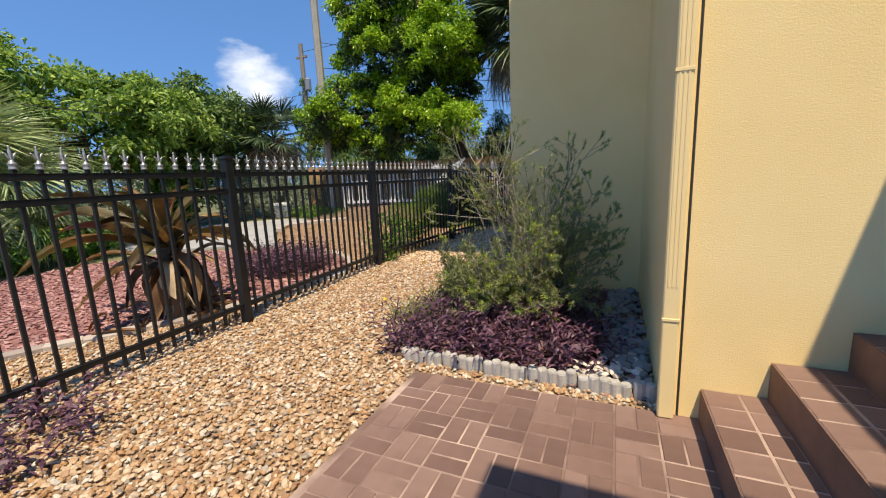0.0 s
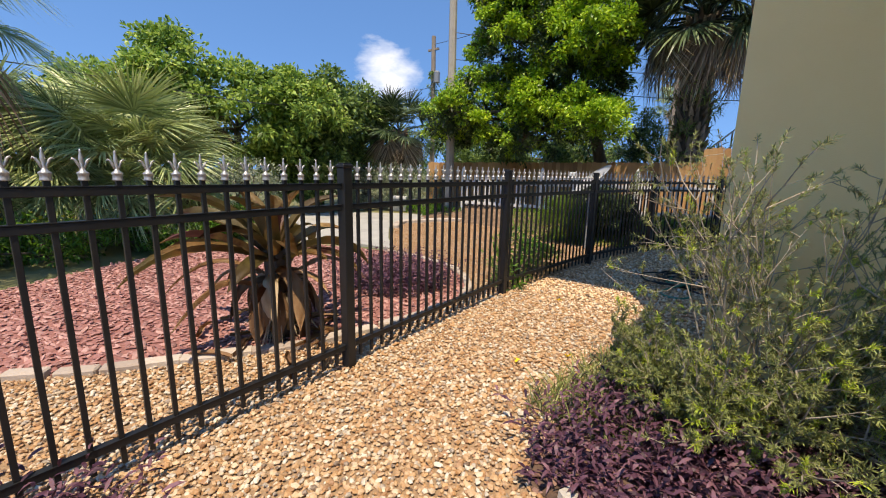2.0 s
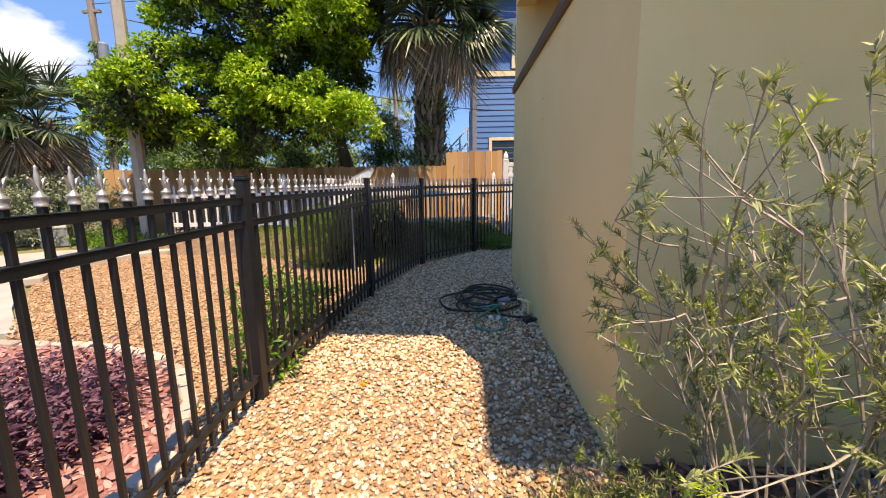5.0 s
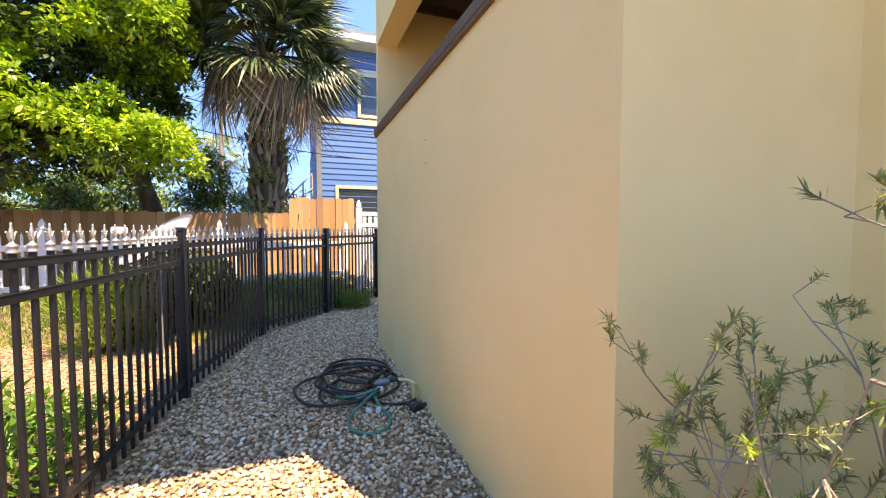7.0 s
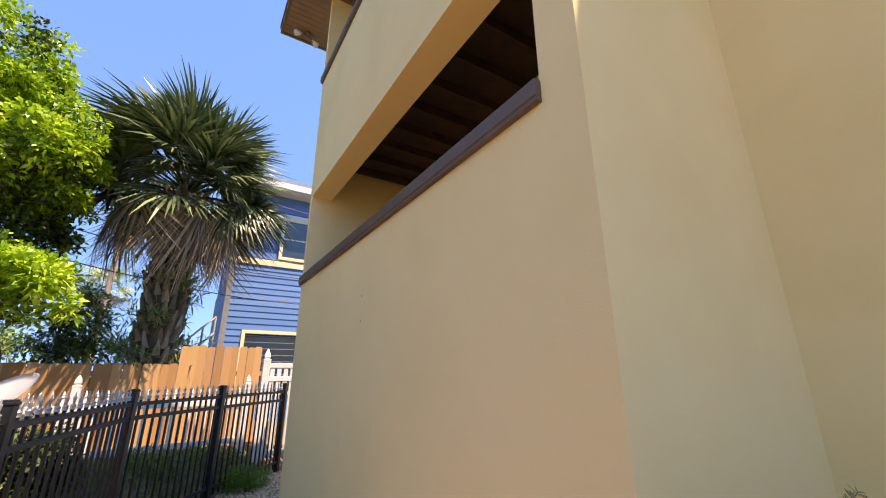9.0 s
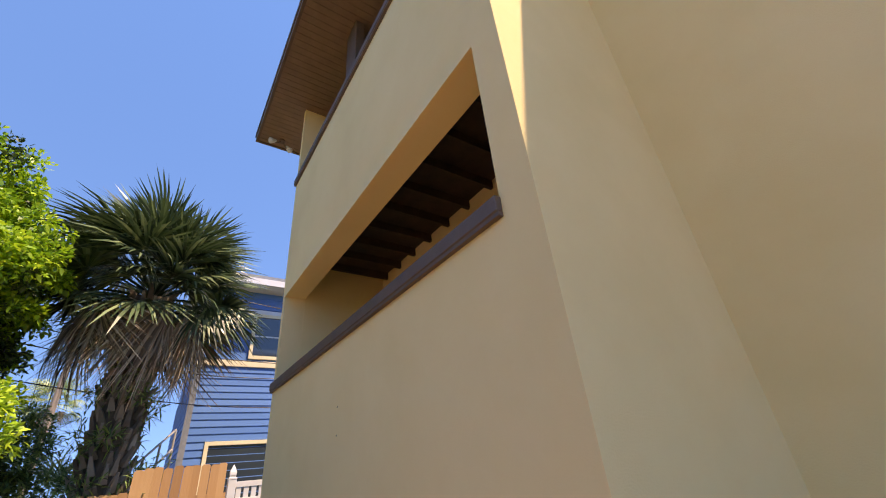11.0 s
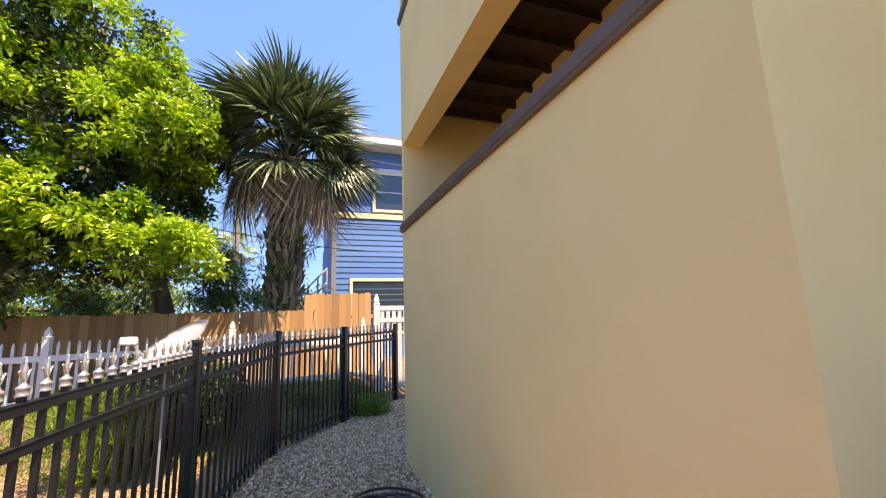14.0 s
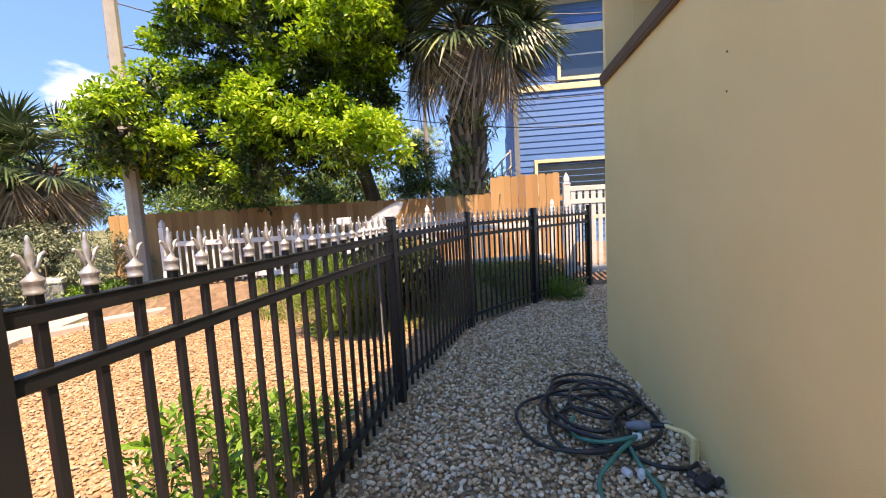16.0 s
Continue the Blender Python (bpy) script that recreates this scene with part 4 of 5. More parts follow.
tagged(part("valve_cover", bm, RUBBER, at=pose(-0.10, 7.27, 0.02, 8, -12, 35)), "black plastic fitting lying by the wall", "fitting")

# ---- satellite dish ----
dish = thing("satellite_dish", "grey satellite dish on a pole behind the fence", "satellite dish", pose(-2.55, 9.75, 0))
bm = bmesh.new()
tube(bm, [(0, 0, -0.05), (0, 0, 1.05), (0.02, -0.03, 1.2)], 0.03, 10)
part("pole", bm, GREY_PLASTIC, dish)
bm = bmesh.new()
N = 28
rings = []
for r in (0.0, 0.1, 0.2, 0.3, 0.36):
    rings.append([bm.verts.new((r * math.cos(2 * math.pi * s / N), 0.85 * r * math.sin(2 * math.pi * s / N), 0.55 * r * r)) for s in range(N)] if r else [bm.verts.new((0, 0, 0))])
for s in range(N):
    bm.faces.new((rings[0][0], rings[1][s], rings[1][(s + 1) % N]))
for ra, rb in zip(rings[1:], rings[2:]):
    for s in range(N):
        bm.faces.new((ra[s], rb[s], rb[(s + 1) % N], ra[(s + 1) % N]))
bmesh.ops.solidify(bm, geom=bm.faces[:], thickness=0.012)
face_way = Vector((-0.49, -0.40, 0.80)).normalized()
dm = Matrix.Translation((0.04, 0.0, 1.33)) @ face_way.to_track_quat("Z", "X").to_matrix().to_4x4() @ Matrix.Scale(1.3, 4)
bmesh.ops.transform(bm, matrix=dm, verts=bm.verts)
part("reflector", bm, DISH, dish, smooth=True)
bm = bmesh.new()
tube(bm, [(0.02, -0.02, 1.15), (-0.18, -0.08, 1.30), (-0.30, -0.10, 1.46)], 0.014, 6)
arm = part("arm", bm, GREY_PLASTIC, dish)
part("receiver", boxes([(-0.40, -0.26, -0.15, -0.06, 1.45, 1.53)], 0.012), DISH, arm, "pale receiver head on the arm")

# ---- blue house behind ----
house = thing("blue_house", "blue lap-sided house with cream trim", "house", pose(0, 0, 0))
HX, HY = -0.33, 17.9
part("wall", boxes([(HX + 0.02, 9.0, HY + 0.02, HY + 8, -0.1, 7.4)]), BLUE, house)
board = as_mesh("board", boxes([(0, 9.3, -0.012, 0.012, 0.0, 0.205)]), BLUE)
board_side = as_mesh("board", boxes([(-0.012, 0.012, 0, 8.0, 0.0, 0.205)]), BLUE)
k = 0
z = 0.0
while z < 4.85:
    part("board", board, BLUE, house, at=pose(HX, HY - 0.02, z, -6))
    part("board", board_side, BLUE, house, at=pose(HX - 0.02, HY, z, 0, 6))
    z += 0.185
for z in (6.85, 7.035, 7.22):
    part("board", board, BLUE, house, at=pose(HX, HY - 0.02, z, -6))
# trim in dark grey: the shade at this corner put into its colour
part("corner_trim", boxes([(HX - 0.05, HX + 0.1, HY - 0.06, HY + 0.05, 0, 7.4)]), GREY_PLASTIC, house)
part("band", boxes([(HX - 0.05, 9.0, HY - 0.06, HY + 0.02, 4.98, 5.16)], 0.006), CREAM, house)
part("band", boxes([(HX - 0.05, 9.0, HY - 0.05, HY + 0.02, 6.62, 6.82)], 0.006), WHITE, house)
part("eave", boxes([(HX - 0.6, 9.2, HY - 0.75, HY + 8.4, 7.42, 7.62)]), WHITE, house)
part("roof", boxes([(HX - 0.55, 9.2, HY - 0.7, HY + 8.4, 7.62, 7.75)]), GREY_PLASTIC, house)
for x0, x1, z0, z1 in ((1.05, 2.5, 5.33, 6.58), (2.7, 4.2, 5.33, 6.58), (0.3, 2.3, 1.2, 2.85)):
    fr = CREAM
    win = part("window", boxes([(x0, x1, HY - 0.03, HY + 0.03, z0, z1)]), GLASS, house, "dark reflecting window pane")
    part("frame", boxes([(x0 - 0.1, x0, HY - 0.07, HY + 0.02, z0 - 0.1, z1 + 0.1), (x1, x1 + 0.1, HY - 0.07, HY + 0.02, z0 - 0.1, z1 + 0.1),
                         (x0, x1, HY - 0.07, HY + 0.02, z1, z1 + 0.1), (x0, x1, HY - 0.07, HY + 0.02, z0 - 0.1, z0)], 0.004), fr, win)
    if z0 > 5:
        part("muntin", boxes([(x0, x1, HY - 0.05, HY - 0.02, z0 + 0.6, z0 + 0.64)]), WHITE, win)
# glass-fronted stair rail leaning at the house's side
rail = thing("stair_rail", "grey metal outdoor stair rail beside the blue house", "rail", pose(0, 0, 0))
for k, dz in ((0, 0.0), (1, 0.45)):
    bm = bmesh.new()
    tube(bm, [(-1.35, 15.6, 1.75 + dz), (-0.55, 17.2, 2.75 + dz)], 0.025, 8)
    part("handrail", bm, CONCRETE, rail)
for u in (0.0, 0.33, 0.66, 1.0):
    bm = bmesh.new()
    tube(bm, [(-1.35 + 0.8 * u, 15.6 + 1.6 * u, 0.0), (-1.35 + 0.8 * u, 15.6 + 1.6 * u, 2.2 + u)], 0.025, 8)
    part("post", bm, CONCRETE, rail)

# ---- plants ----


def fan_mesh(name, mat, seed, size=1.0, span=125, droop=0.25, stalk=1.05, count=38, width=0.05):
    """One fan-palm frond along +x: a stalk and a fan of drooping pointed blades."""
    r = np.random.default_rng(seed)
    a = np.radians(np.linspace(-span, span, count) + r.normal(0, 2, count))
    n = len(a)
    base = np.tile((stalk * size, 0, 0), (n, 1)) + np.stack([0.05 * np.cos(a), 0.05 * np.sin(a), 0 * a], -1)
    way = np.stack([np.cos(a), np.sin(a), 0.25 * np.abs(np.sin(a)) + r.normal(0, 0.06, n)], -1)
    length = size * (0.85 - 0.2 * np.abs(a) / np.radians(span)) * r.uniform(0.85, 1.1, n)
    v, f = blades(base, way, np.tile((0.0, 0, 1), (n, 1)) + r.normal(0, 0.25, (n, 3)), length, np.full(n, width * size), droop, 3)
    # the stalk
    k = len(v)
    w = 0.016
    sv = [(0, -w, 0), (0, w, 0), (stalk * size * 0.5, w * 0.8, 0.03), (stalk * size * 0.5, -w * 0.8, 0.03), (stalk * size + 0.08, w * 0.5, 0), (stalk * size + 0.08, -w * 0.5, 0),
          (0, 0, -0.03), (stalk * size * 0.5, 0, 0.0)]
    sf = [(k, k + 1, k + 2, k + 3), (k + 3, k + 2, k + 4, k + 5), (k, k + 3, k + 7, k + 6), (k + 1, k + 6, k + 7, k + 2), (k + 3, k + 5, k + 7), (k + 2, k + 7, k + 4)]
    return raw(name, np.vstack([v, sv]), f + sf, mat)


GREEN_FANS = [fan_mesh("frond", PALM, 50 + i, 1.0, 108 + 6 * i, 0.42 + 0.12 * i, 1.0, 60, 0.024) for i in range(4)]
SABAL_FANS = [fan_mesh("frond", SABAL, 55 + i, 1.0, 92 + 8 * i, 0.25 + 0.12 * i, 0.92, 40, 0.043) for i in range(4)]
DEAD_FANS = [fan_mesh("dead_frond", PALM_DEAD, 60 + i, 0.92, 44, 1.9, 0.8, 26, 0.03) for i in range(3)]


def fan_palm(label, x, y, height, size, green, dead, trunk_r, seed, lean=(0, 0), boots=True, group="", fans=None, leaf=None):
    """A cabbage palm: a trunk clad in leaf bases, a ball of fan fronds and a dry skirt below."""
    r = random.Random(seed)
    palm = thing("palm_tree", label, "palm tree", pose(x, y, 0), group)
    bm = bmesh.new()
    pts = [(lean[0] * u, lean[1] * u, -0.1 + (height + 0.1) * u) for u in (0, 0.2, 0.4, 0.6, 0.8, 1.0)]
    tube(bm, pts, [trunk_r * s for s in (1.15, 0.95, 0.9, 0.92, 1.0, 1.05)], 12)
    part("trunk", bm, BARK, palm)
    if boots:
        bm = bmesh.new()
        rows = int(height / 0.13)
        for i in range(rows):
            z = 0.1 + i * 0.13
            for j in range(6):
                a = (j + 0.5 * (i % 2)) * math.pi / 3 + r.uniform(-0.15, 0.15)
                d = Vector((math.cos(a), math.sin(a), 0))
                c = Vector((lean[0] * z / height, lean[1] * z / height, z)) + d * trunk_r * 0.9
                out = r.uniform(0.08, 0.2)
                tube(bm, [c, c + d * out * 0.5 + Vector((0, 0, 0.12)), c + d * out + Vector((0, 0, r.uniform(0.2, 0.32)))], [0.085, 0.06, 0.03], 4)
        part("trunk_cladding", bm, BOOTS, palm, "crisscross dry leaf bases")
    top = Vector((lean[0], lean[1], height))
    for i in range(green):
        u = (i + 0.5) / green
        pitch = -(80 - (100 if dead > 20 else 106) * u ** 0.85 + r.uniform(-7, 7))   # upright at first, hanging at last
        s = size * r.uniform(0.85, 1.1)
        m = Matrix.Translation(top + Vector((0, 0, 0.25 * (1 - u)))) @ pose(0, 0, 0, 0, 0, i * 137.5 + r.uniform(-12, 12)) @ pose(0, 0, 0, r.uniform(-35, 35), 0, 0) @ pose(0, 0, 0, 0, pitch, 0) @ Matrix.Diagonal((s, s, s, 1))
        part("frond", r.choice(fans or GREEN_FANS), leaf or PALM, palm, at=m)
    for i in range(dead):
        s = size * r.uniform(0.7, 1.02)
        m = Matrix.Translation(top + Vector((0, 0, -0.1))) @ pose(0, 0, 0, 0, 0, i * 137.5 + r.uniform(-15, 15)) @ pose(0, 0, 0, 0, r.uniform(10, 42), 0) @ pose(0, 0, 0, r.uniform(-60, 60), 0, 0) @ Matrix.Diagonal((s, s, s, 1))
        part("dead_frond", r.choice(DEAD_FANS), PALM_DEAD, palm, "dry brown hanging frond", at=m)
    return palm


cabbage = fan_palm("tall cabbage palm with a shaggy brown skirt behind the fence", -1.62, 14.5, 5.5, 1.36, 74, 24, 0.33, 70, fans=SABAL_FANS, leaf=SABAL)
rp = np.random.default_rng(77)
n = 170
plume = np.stack([rp.normal(0, 0.22, n), rp.normal(0, 0.22, n), rp.uniform(6.9, 7.5, n)], -1)
v, f = blades(plume, unit(rp, n) * 0.7 + np.array([0.1, -0.2, 0.5]), unit(rp, n), rp.uniform(0.12, 0.34, n), np.full(n, 0.022), 0.8, 2)
part("flower_plume", raw("flower_plume", v, f, PALM_DEAD), PALM_DEAD, cabbage, "dry straw-coloured flower plume")
pts = np.stack([rp.normal(0, 0.36, 70), rp.normal(-0.1, 0.3, 70), rp.uniform(1.6, 4.3, 70)], -1)
leaf_clumps("climbing_fern", pts, 0.2, 26, 0.2, 0.03, LEAF_DARK, cabbage, 78, "dark green fern growing on the trunk")
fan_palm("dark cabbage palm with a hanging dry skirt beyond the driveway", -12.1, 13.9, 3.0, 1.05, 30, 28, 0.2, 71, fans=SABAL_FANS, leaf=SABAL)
fan_palm("bushy fan palm beyond the mulch bed", -9.6, 3.9, 1.2, 1.15, 64, 4, 0.2, 72, boots=False)
fan_palm("bushy fan palm behind the low shrubs", -10.9, 2.2, 1.25, 1.15, 54, 4, 0.2, 73, boots=False)
fan_palm("slender palm far behind the houses", -6.6, 40.0, 7.3, 1.1, 22, 10, 0.16, 74, boots=False)
fan_palm("low palm behind the wooden fence", -2.6, 17.0, 1.2, 1.0, 16, 0, 0.15, 75, boots=False)
fan_palm("tall palm whose fronds hang over the garden", -8.17, 0.95, 3.59, 1.25, 22, 12, 0.2, 76)


def limbs(bm, start, ends, r0, seed):
    r = random.Random(seed)
    for e in ends:
        s, e = Vector(start), Vector(e)
        mid = s.lerp(e, 0.5) + Vector((r.uniform(-0.2, 0.2), r.uniform(-0.2, 0.2), r.uniform(-0.1, 0.35)))
        tube(bm, [s, s.lerp(mid, 0.5) + Vector((0, 0, 0.05)), mid, mid.lerp(e, 0.6), e], [r0, r0 * 0.8, r0 * 0.6, r0 * 0.35, r0 * 0.12], 6)


def tree(label, x, y, trunk_h, trunk_r, blobs, mat, clumps, per, leaf, width, seed, clump_r=0.34, lean=(0, 0), category="tree", shell=0.5, group="", inner=None):
    t = thing("tree", label, category, pose(x, y, 0), group)
    r = np.random.default_rng(seed)
    bm = bmesh.new()
    top = (lean[0], lean[1], trunk_h)
    tube(bm, [(0, 0, -0.1), (lean[0] * 0.2, lean[1] * 0.2, trunk_h * 0.3), (lean[0] * 0.6, lean[1] * 0.6, trunk_h * 0.7), top], [trunk_r * 1.3, trunk_r, trunk_r * 0.9, trunk_r * 0.75], 10)
    part("trunk", bm, BARK, t, smooth=True)
    local = [(b[0] - x, b[1] - y, *b[2:]) for b in blobs]
    for i, b in enumerate(local):
        bm = bmesh.new()
        limbs(bm, top, [(b[0], b[1], b[2])], trunk_r * 0.55, seed + i)
        tips = blob_points(r, [b], 7, 0.6)
        limbs(bm, (b[0], b[1], b[2] - 0.2 * b[5]), tips.tolist(), trunk_r * 0.22, seed + 31 + i)
        part("limb", bm, BARK, t)
    heads = blob_points(r, local, max(8, clumps // 10), shell)
    dome = unit(r, 9 * len(heads))
    dome[:, 2] = np.abs(dome[:, 2]) * 0.9 - 0.12
    rad = np.repeat(r.uniform(0.75, 1.35, len(heads)), 9)[:, None] * clump_r * 1.5
    pts = np.vstack([np.repeat(heads, 9, 0) + dome * rad, blob_points(r, local, clumps // 6, 0.2)])
    pts[:, 2] = np.maximum(pts[:, 2], 0.15)
    leaf_clumps("crown", pts, clump_r, per, leaf, width, mat, t, seed + 5)
    # inner leaves coloured dark to stand for shade between the outer clumps
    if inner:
        leaf_clumps("inner_crown", blob_points(r, local, clumps // 2, 0.15) * 1.0 - np.array([0, 0, 0.12]), clump_r * 1.1, per, leaf, width, inner, t, seed + 6, "inner leaves coloured dark for the shade in the crown")
    return t


tree("broad leafy tree with bright yellow-green foliage over the fence", -3.72, 14.9, 2.9, 0.2,
     [(-5.6, 13.7, 5.2, 2.5, 2.1, 2.3), (-4.5, 12.9, 3.7, 1.5, 1.5, 1.25), (-7.3, 13.2, 3.6, 1.6, 1.4, 1.2), (-5.0, 13.3, 6.9, 1.4, 1.4, 1.2),
      (-6.4, 13.5, 6.8, 1.6, 1.5, 1.2), (-3.95, 12.6, 5.0, 0.95, 1.1, 1.0), (-8.4, 12.7, 3.1, 0.85, 0.9, 0.75), (-7.5, 11.5, 3.25, 0.85, 0.65, 0.7), (-3.3, 11.9, 2.7, 0.6, 0.7, 0.5), (-5.6, 12.5, 2.5, 1.2, 1.0, 0.55)],
     LEAF_TREE, 1250, 74, 0.105, 0.058, 80, 0.22, (-0.5, -0.4), shell=0.8, inner=LEAF_DARKENED)
tree("far low tree line behind the houses", -12.0, 30.0, 1.6, 0.2, [(-15, 30, 2.0, 3.5, 1.5, 1.9), (-10.5, 31, 2.0, 3.5, 1.5, 1.7), (-20, 28, 2.2, 3.5, 1.6, 2.2)], LEAF_DARK, 330, 45, 0.32, 0.13, 88, 0.6)
tree("small dark leafy tree behind the wooden fence", -3.1, 16.4, 1.6, 0.08, [(-3.1, 16.4, 2.4, 0.8, 0.7, 0.8)], LEAF_DARK, 70, 55, 0.13, 0.045, 81, 0.26)
HEDGE = "trees in the far thicket"
tree("dense broad-leaved tree in the thicket beyond the garden", -12.9, 7.6, 2.0, 0.2, [(-12.9, 7.6, 3.0, 1.9, 1.8, 1.8), (-12.4, 9.0, 2.8, 1.5, 1.4, 1.8), (-13.4, 6.2, 3.6, 1.5, 1.5, 1.5)], LEAF_MID, 520, 55, 0.19, 0.085, 82, 0.34, group=HEDGE)
tree("dense broad-leaved tree in the thicket beyond the garden", -13.8, 5.0, 2.0, 0.2, [(-13.8, 5.0, 2.7, 1.9, 1.8, 1.5), (-13.2, 4.0, 1.9, 1.6, 1.5, 1.4), (-15.0, 3.4, 1.9, 1.7, 1.6, 1.3)], LEAF_MID, 520, 55, 0.19, 0.085, 83, 0.36, group=HEDGE)
tree("dark thicket tree beside the driveway", -13.2, 10.6, 2.0, 0.2, [(-13.2, 10.6, 3.0, 1.9, 1.8, 2.0), (-13.8, 12.2, 3.2, 1.6, 1.6, 1.9), (-12.4, 9.6, 1.4, 1.1, 1.1, 1.2)], LEAF_DARK, 500, 55, 0.19, 0.085, 84, 0.36, group=HEDGE)
tree("dark thicket tree beside the driveway", -14.2, 1.2, 2.0, 0.2, [(-14.2, 1.2, 1.8, 1.9, 2.0, 1.5), (-14.6, -1.2, 1.9, 1.9, 2.0, 1.5)], LEAF_DARK, 420, 55, 0.17, 0.07, 85, 0.38, group=HEDGE)
tree("far thicket tree behind the driveway", -15.0, 14.5, 1.6, 0.2, [(-15.0, 14.5, 2.0, 2.2, 1.8, 1.7), (-17.0, 17.5, 2.2, 2.2, 2.0, 1.8)], LEAF_DARK, 320, 50, 0.18, 0.07, 86, 0.4, group=HEDGE)
tree("thicket tree behind the white fence", -10.2, 17.5, 1.6, 0.18, [(-10.2, 17.5, 1.9, 1.9, 1.5, 1.5), (-7.5, 17.0, 1.8, 1.9, 1.5, 1.3), (-5.6, 18.2, 2.0, 1.5, 1.2, 1.3)], LEAF_DARK, 360, 50, 0.16, 0.065, 87, 0.38, group=HEDGE)


def shrub(label, blobs, mat, clumps, per, leaf, width, seed, clump_r=0.2, shell=0.55, name="shrub", up=0.35):
    x, y = blobs[0][0], blobs[0][1]
    t = thing(name, label, "shrub", pose(x, y, 0))
    r = np.random.default_rng(seed)
    local = [(b[0] - x, b[1] - y, *b[2:]) for b in blobs]
    bm = bmesh.new()
    limbs(bm, (0, 0, -0.03), blob_points(r, local, 12, 0.5).tolist(), 0.02, seed)
    part("branchwork", bm, BARK, t)
    pts = blob_points(r, local, clumps, shell)
    pts[:, 2] = np.maximum(pts[:, 2], 0.06)
    leaf_clumps("foliage", pts, clump_r, per, leaf, width, mat, t, seed + 5, up_bias=up)
    return t


shrub("silvery grey shrub beside the driveway", [(-11.3, 13.0, 0.9, 1.1, 1.0, 0.9), (-12.3, 12.2, 0.8, 1.0, 1.0, 0.8), (-10.2, 13.6, 0.7, 0.9, 0.8, 0.7)], LEAF_GREY, 330, 45, 0.085, 0.035, 90)
shrub("silvery shrub with bare pale twigs beyond the mulch bed", [(-9.9, 6.3, 0.9, 0.9, 0.9, 0.9)], LEAF_GREY, 120, 40, 0.08, 0.03, 91)
shrub("bright green low shrubs with yellow flowers", [(-8.6, 2.6, 0.3, 0.9, 0.8, 0.42), (-8.5, 4.2, 0.3, 0.8, 0.8, 0.4), (-8.4, 1.2, 0.3, 0.8, 0.8, 0.45), (-8.9, 5.4, 0.35, 0.7, 0.7, 0.45)], LEAF_WEED, 330, 40, 0.08, 0.035, 92)
shrub("rounded dark green shrub behind the metal fence", [(-2.9, 10.75, 0.78, 0.6, 0.5, 0.55), (-2.35, 10.9, 0.7, 0.45, 0.45, 0.48)], LEAF_DARKENED, 260, 70, 0.06, 0.03, 93, 0.15, 0.3)
shrub("grassy green shrub growing by the fence", [(-3.2, 10.2, 0.45, 0.5, 0.5, 0.5)], GRASS, 90, 50, 0.22, 0.014, 94, 0.15, up=1.6)
shrub("leafy green weed growing through the fence", [(-2.5, 6.75, 0.32, 0.34, 0.55, 0.36), (-2.3, 6.1, 0.16, 0.2, 0.3, 0.2), (-2.65, 7.5, 0.18, 0.4, 0.35, 0.22), (-2.3, 7.3, 0.2, 0.16, 0.3, 0.2)], LEAF_WEED, 80, 28, 0.1, 0.024, 95, 0.14, up=0.6)
shrub("low ferny weed by the fence at the house corner", [(0.0, 11.85, 0.14, 0.36, 0.3, 0.17)], LEAF_WEED, 60, 45, 0.10, 0.008, 96, 0.12, up=0.9)
shrub("shaded low green growth under the white fence", [(-1.4, 12.0, 0.38, 0.7, 0.35, 0.25), (-2.6, 11.8, 0.42, 0.6, 0.4, 0.2), (-0.4, 12.6, 0.36, 0.4, 0.25, 0.2)], LEAF_DARK, 150, 45, 0.10, 0.014, 97, 0.14, up=0.8)
shrub("low weeds in the leaf litter beside the driveway", [(-8.7, 12.3, 0.12, 0.8, 0.5, 0.2), (-7.6, 12.0, 0.14, 0.6, 0.35, 0.22), (-9.7, 12.8, 0.15, 0.8, 0.5, 0.25)], LEAF_WEED, 130, 30, 0.09, 0.03, 89, 0.16, up=0.6)
rf = np.random.default_rng(98)
fx, fy = rf.uniform(-9.2, -7.9, 60), rf.uniform(0.8, 5.6, 60)
v, f = stones(fx, fy, rf.uniform(0.55, 0.78, 60), np.full(60, 0.028), 0.6, 1.0, 0.25, 99)
stuff("flowers", raw("flowers", v, f, FLOWER), "small yellow flowers on the low shrubs", "flowers")

# lawn patch
LAWN = [(-4.9, 10.9), (-3.9, 10.4), (-2.9, 9.9), (-2.0, 10.2), (-1.45, 10.75), (-0.5, 11.9), (0.5, 13.05), (0.2, 13.3), (-2.6, 13.0), (-5.2, 12.6), (-5.6, 11.9)]
gx, gy = scatter(LAWN, 0.03, 101)
n = len(gx)
rf = np.random.default_rng(102)
way = np.stack([rf.normal(0, 0.35, n), rf.normal(0, 0.35, n), np.ones(n)], -1)
v, f = blades(np.stack([gx, gy, bank_z(gx, gy)], -1), way, unit(rf, n), rf.uniform(0.06, 0.17, n), np.full(n, 0.013), 0.3, 2)
stuff("grass", raw("grass", v, f, GRASS), "bright green long grass behind the fence", "grass")


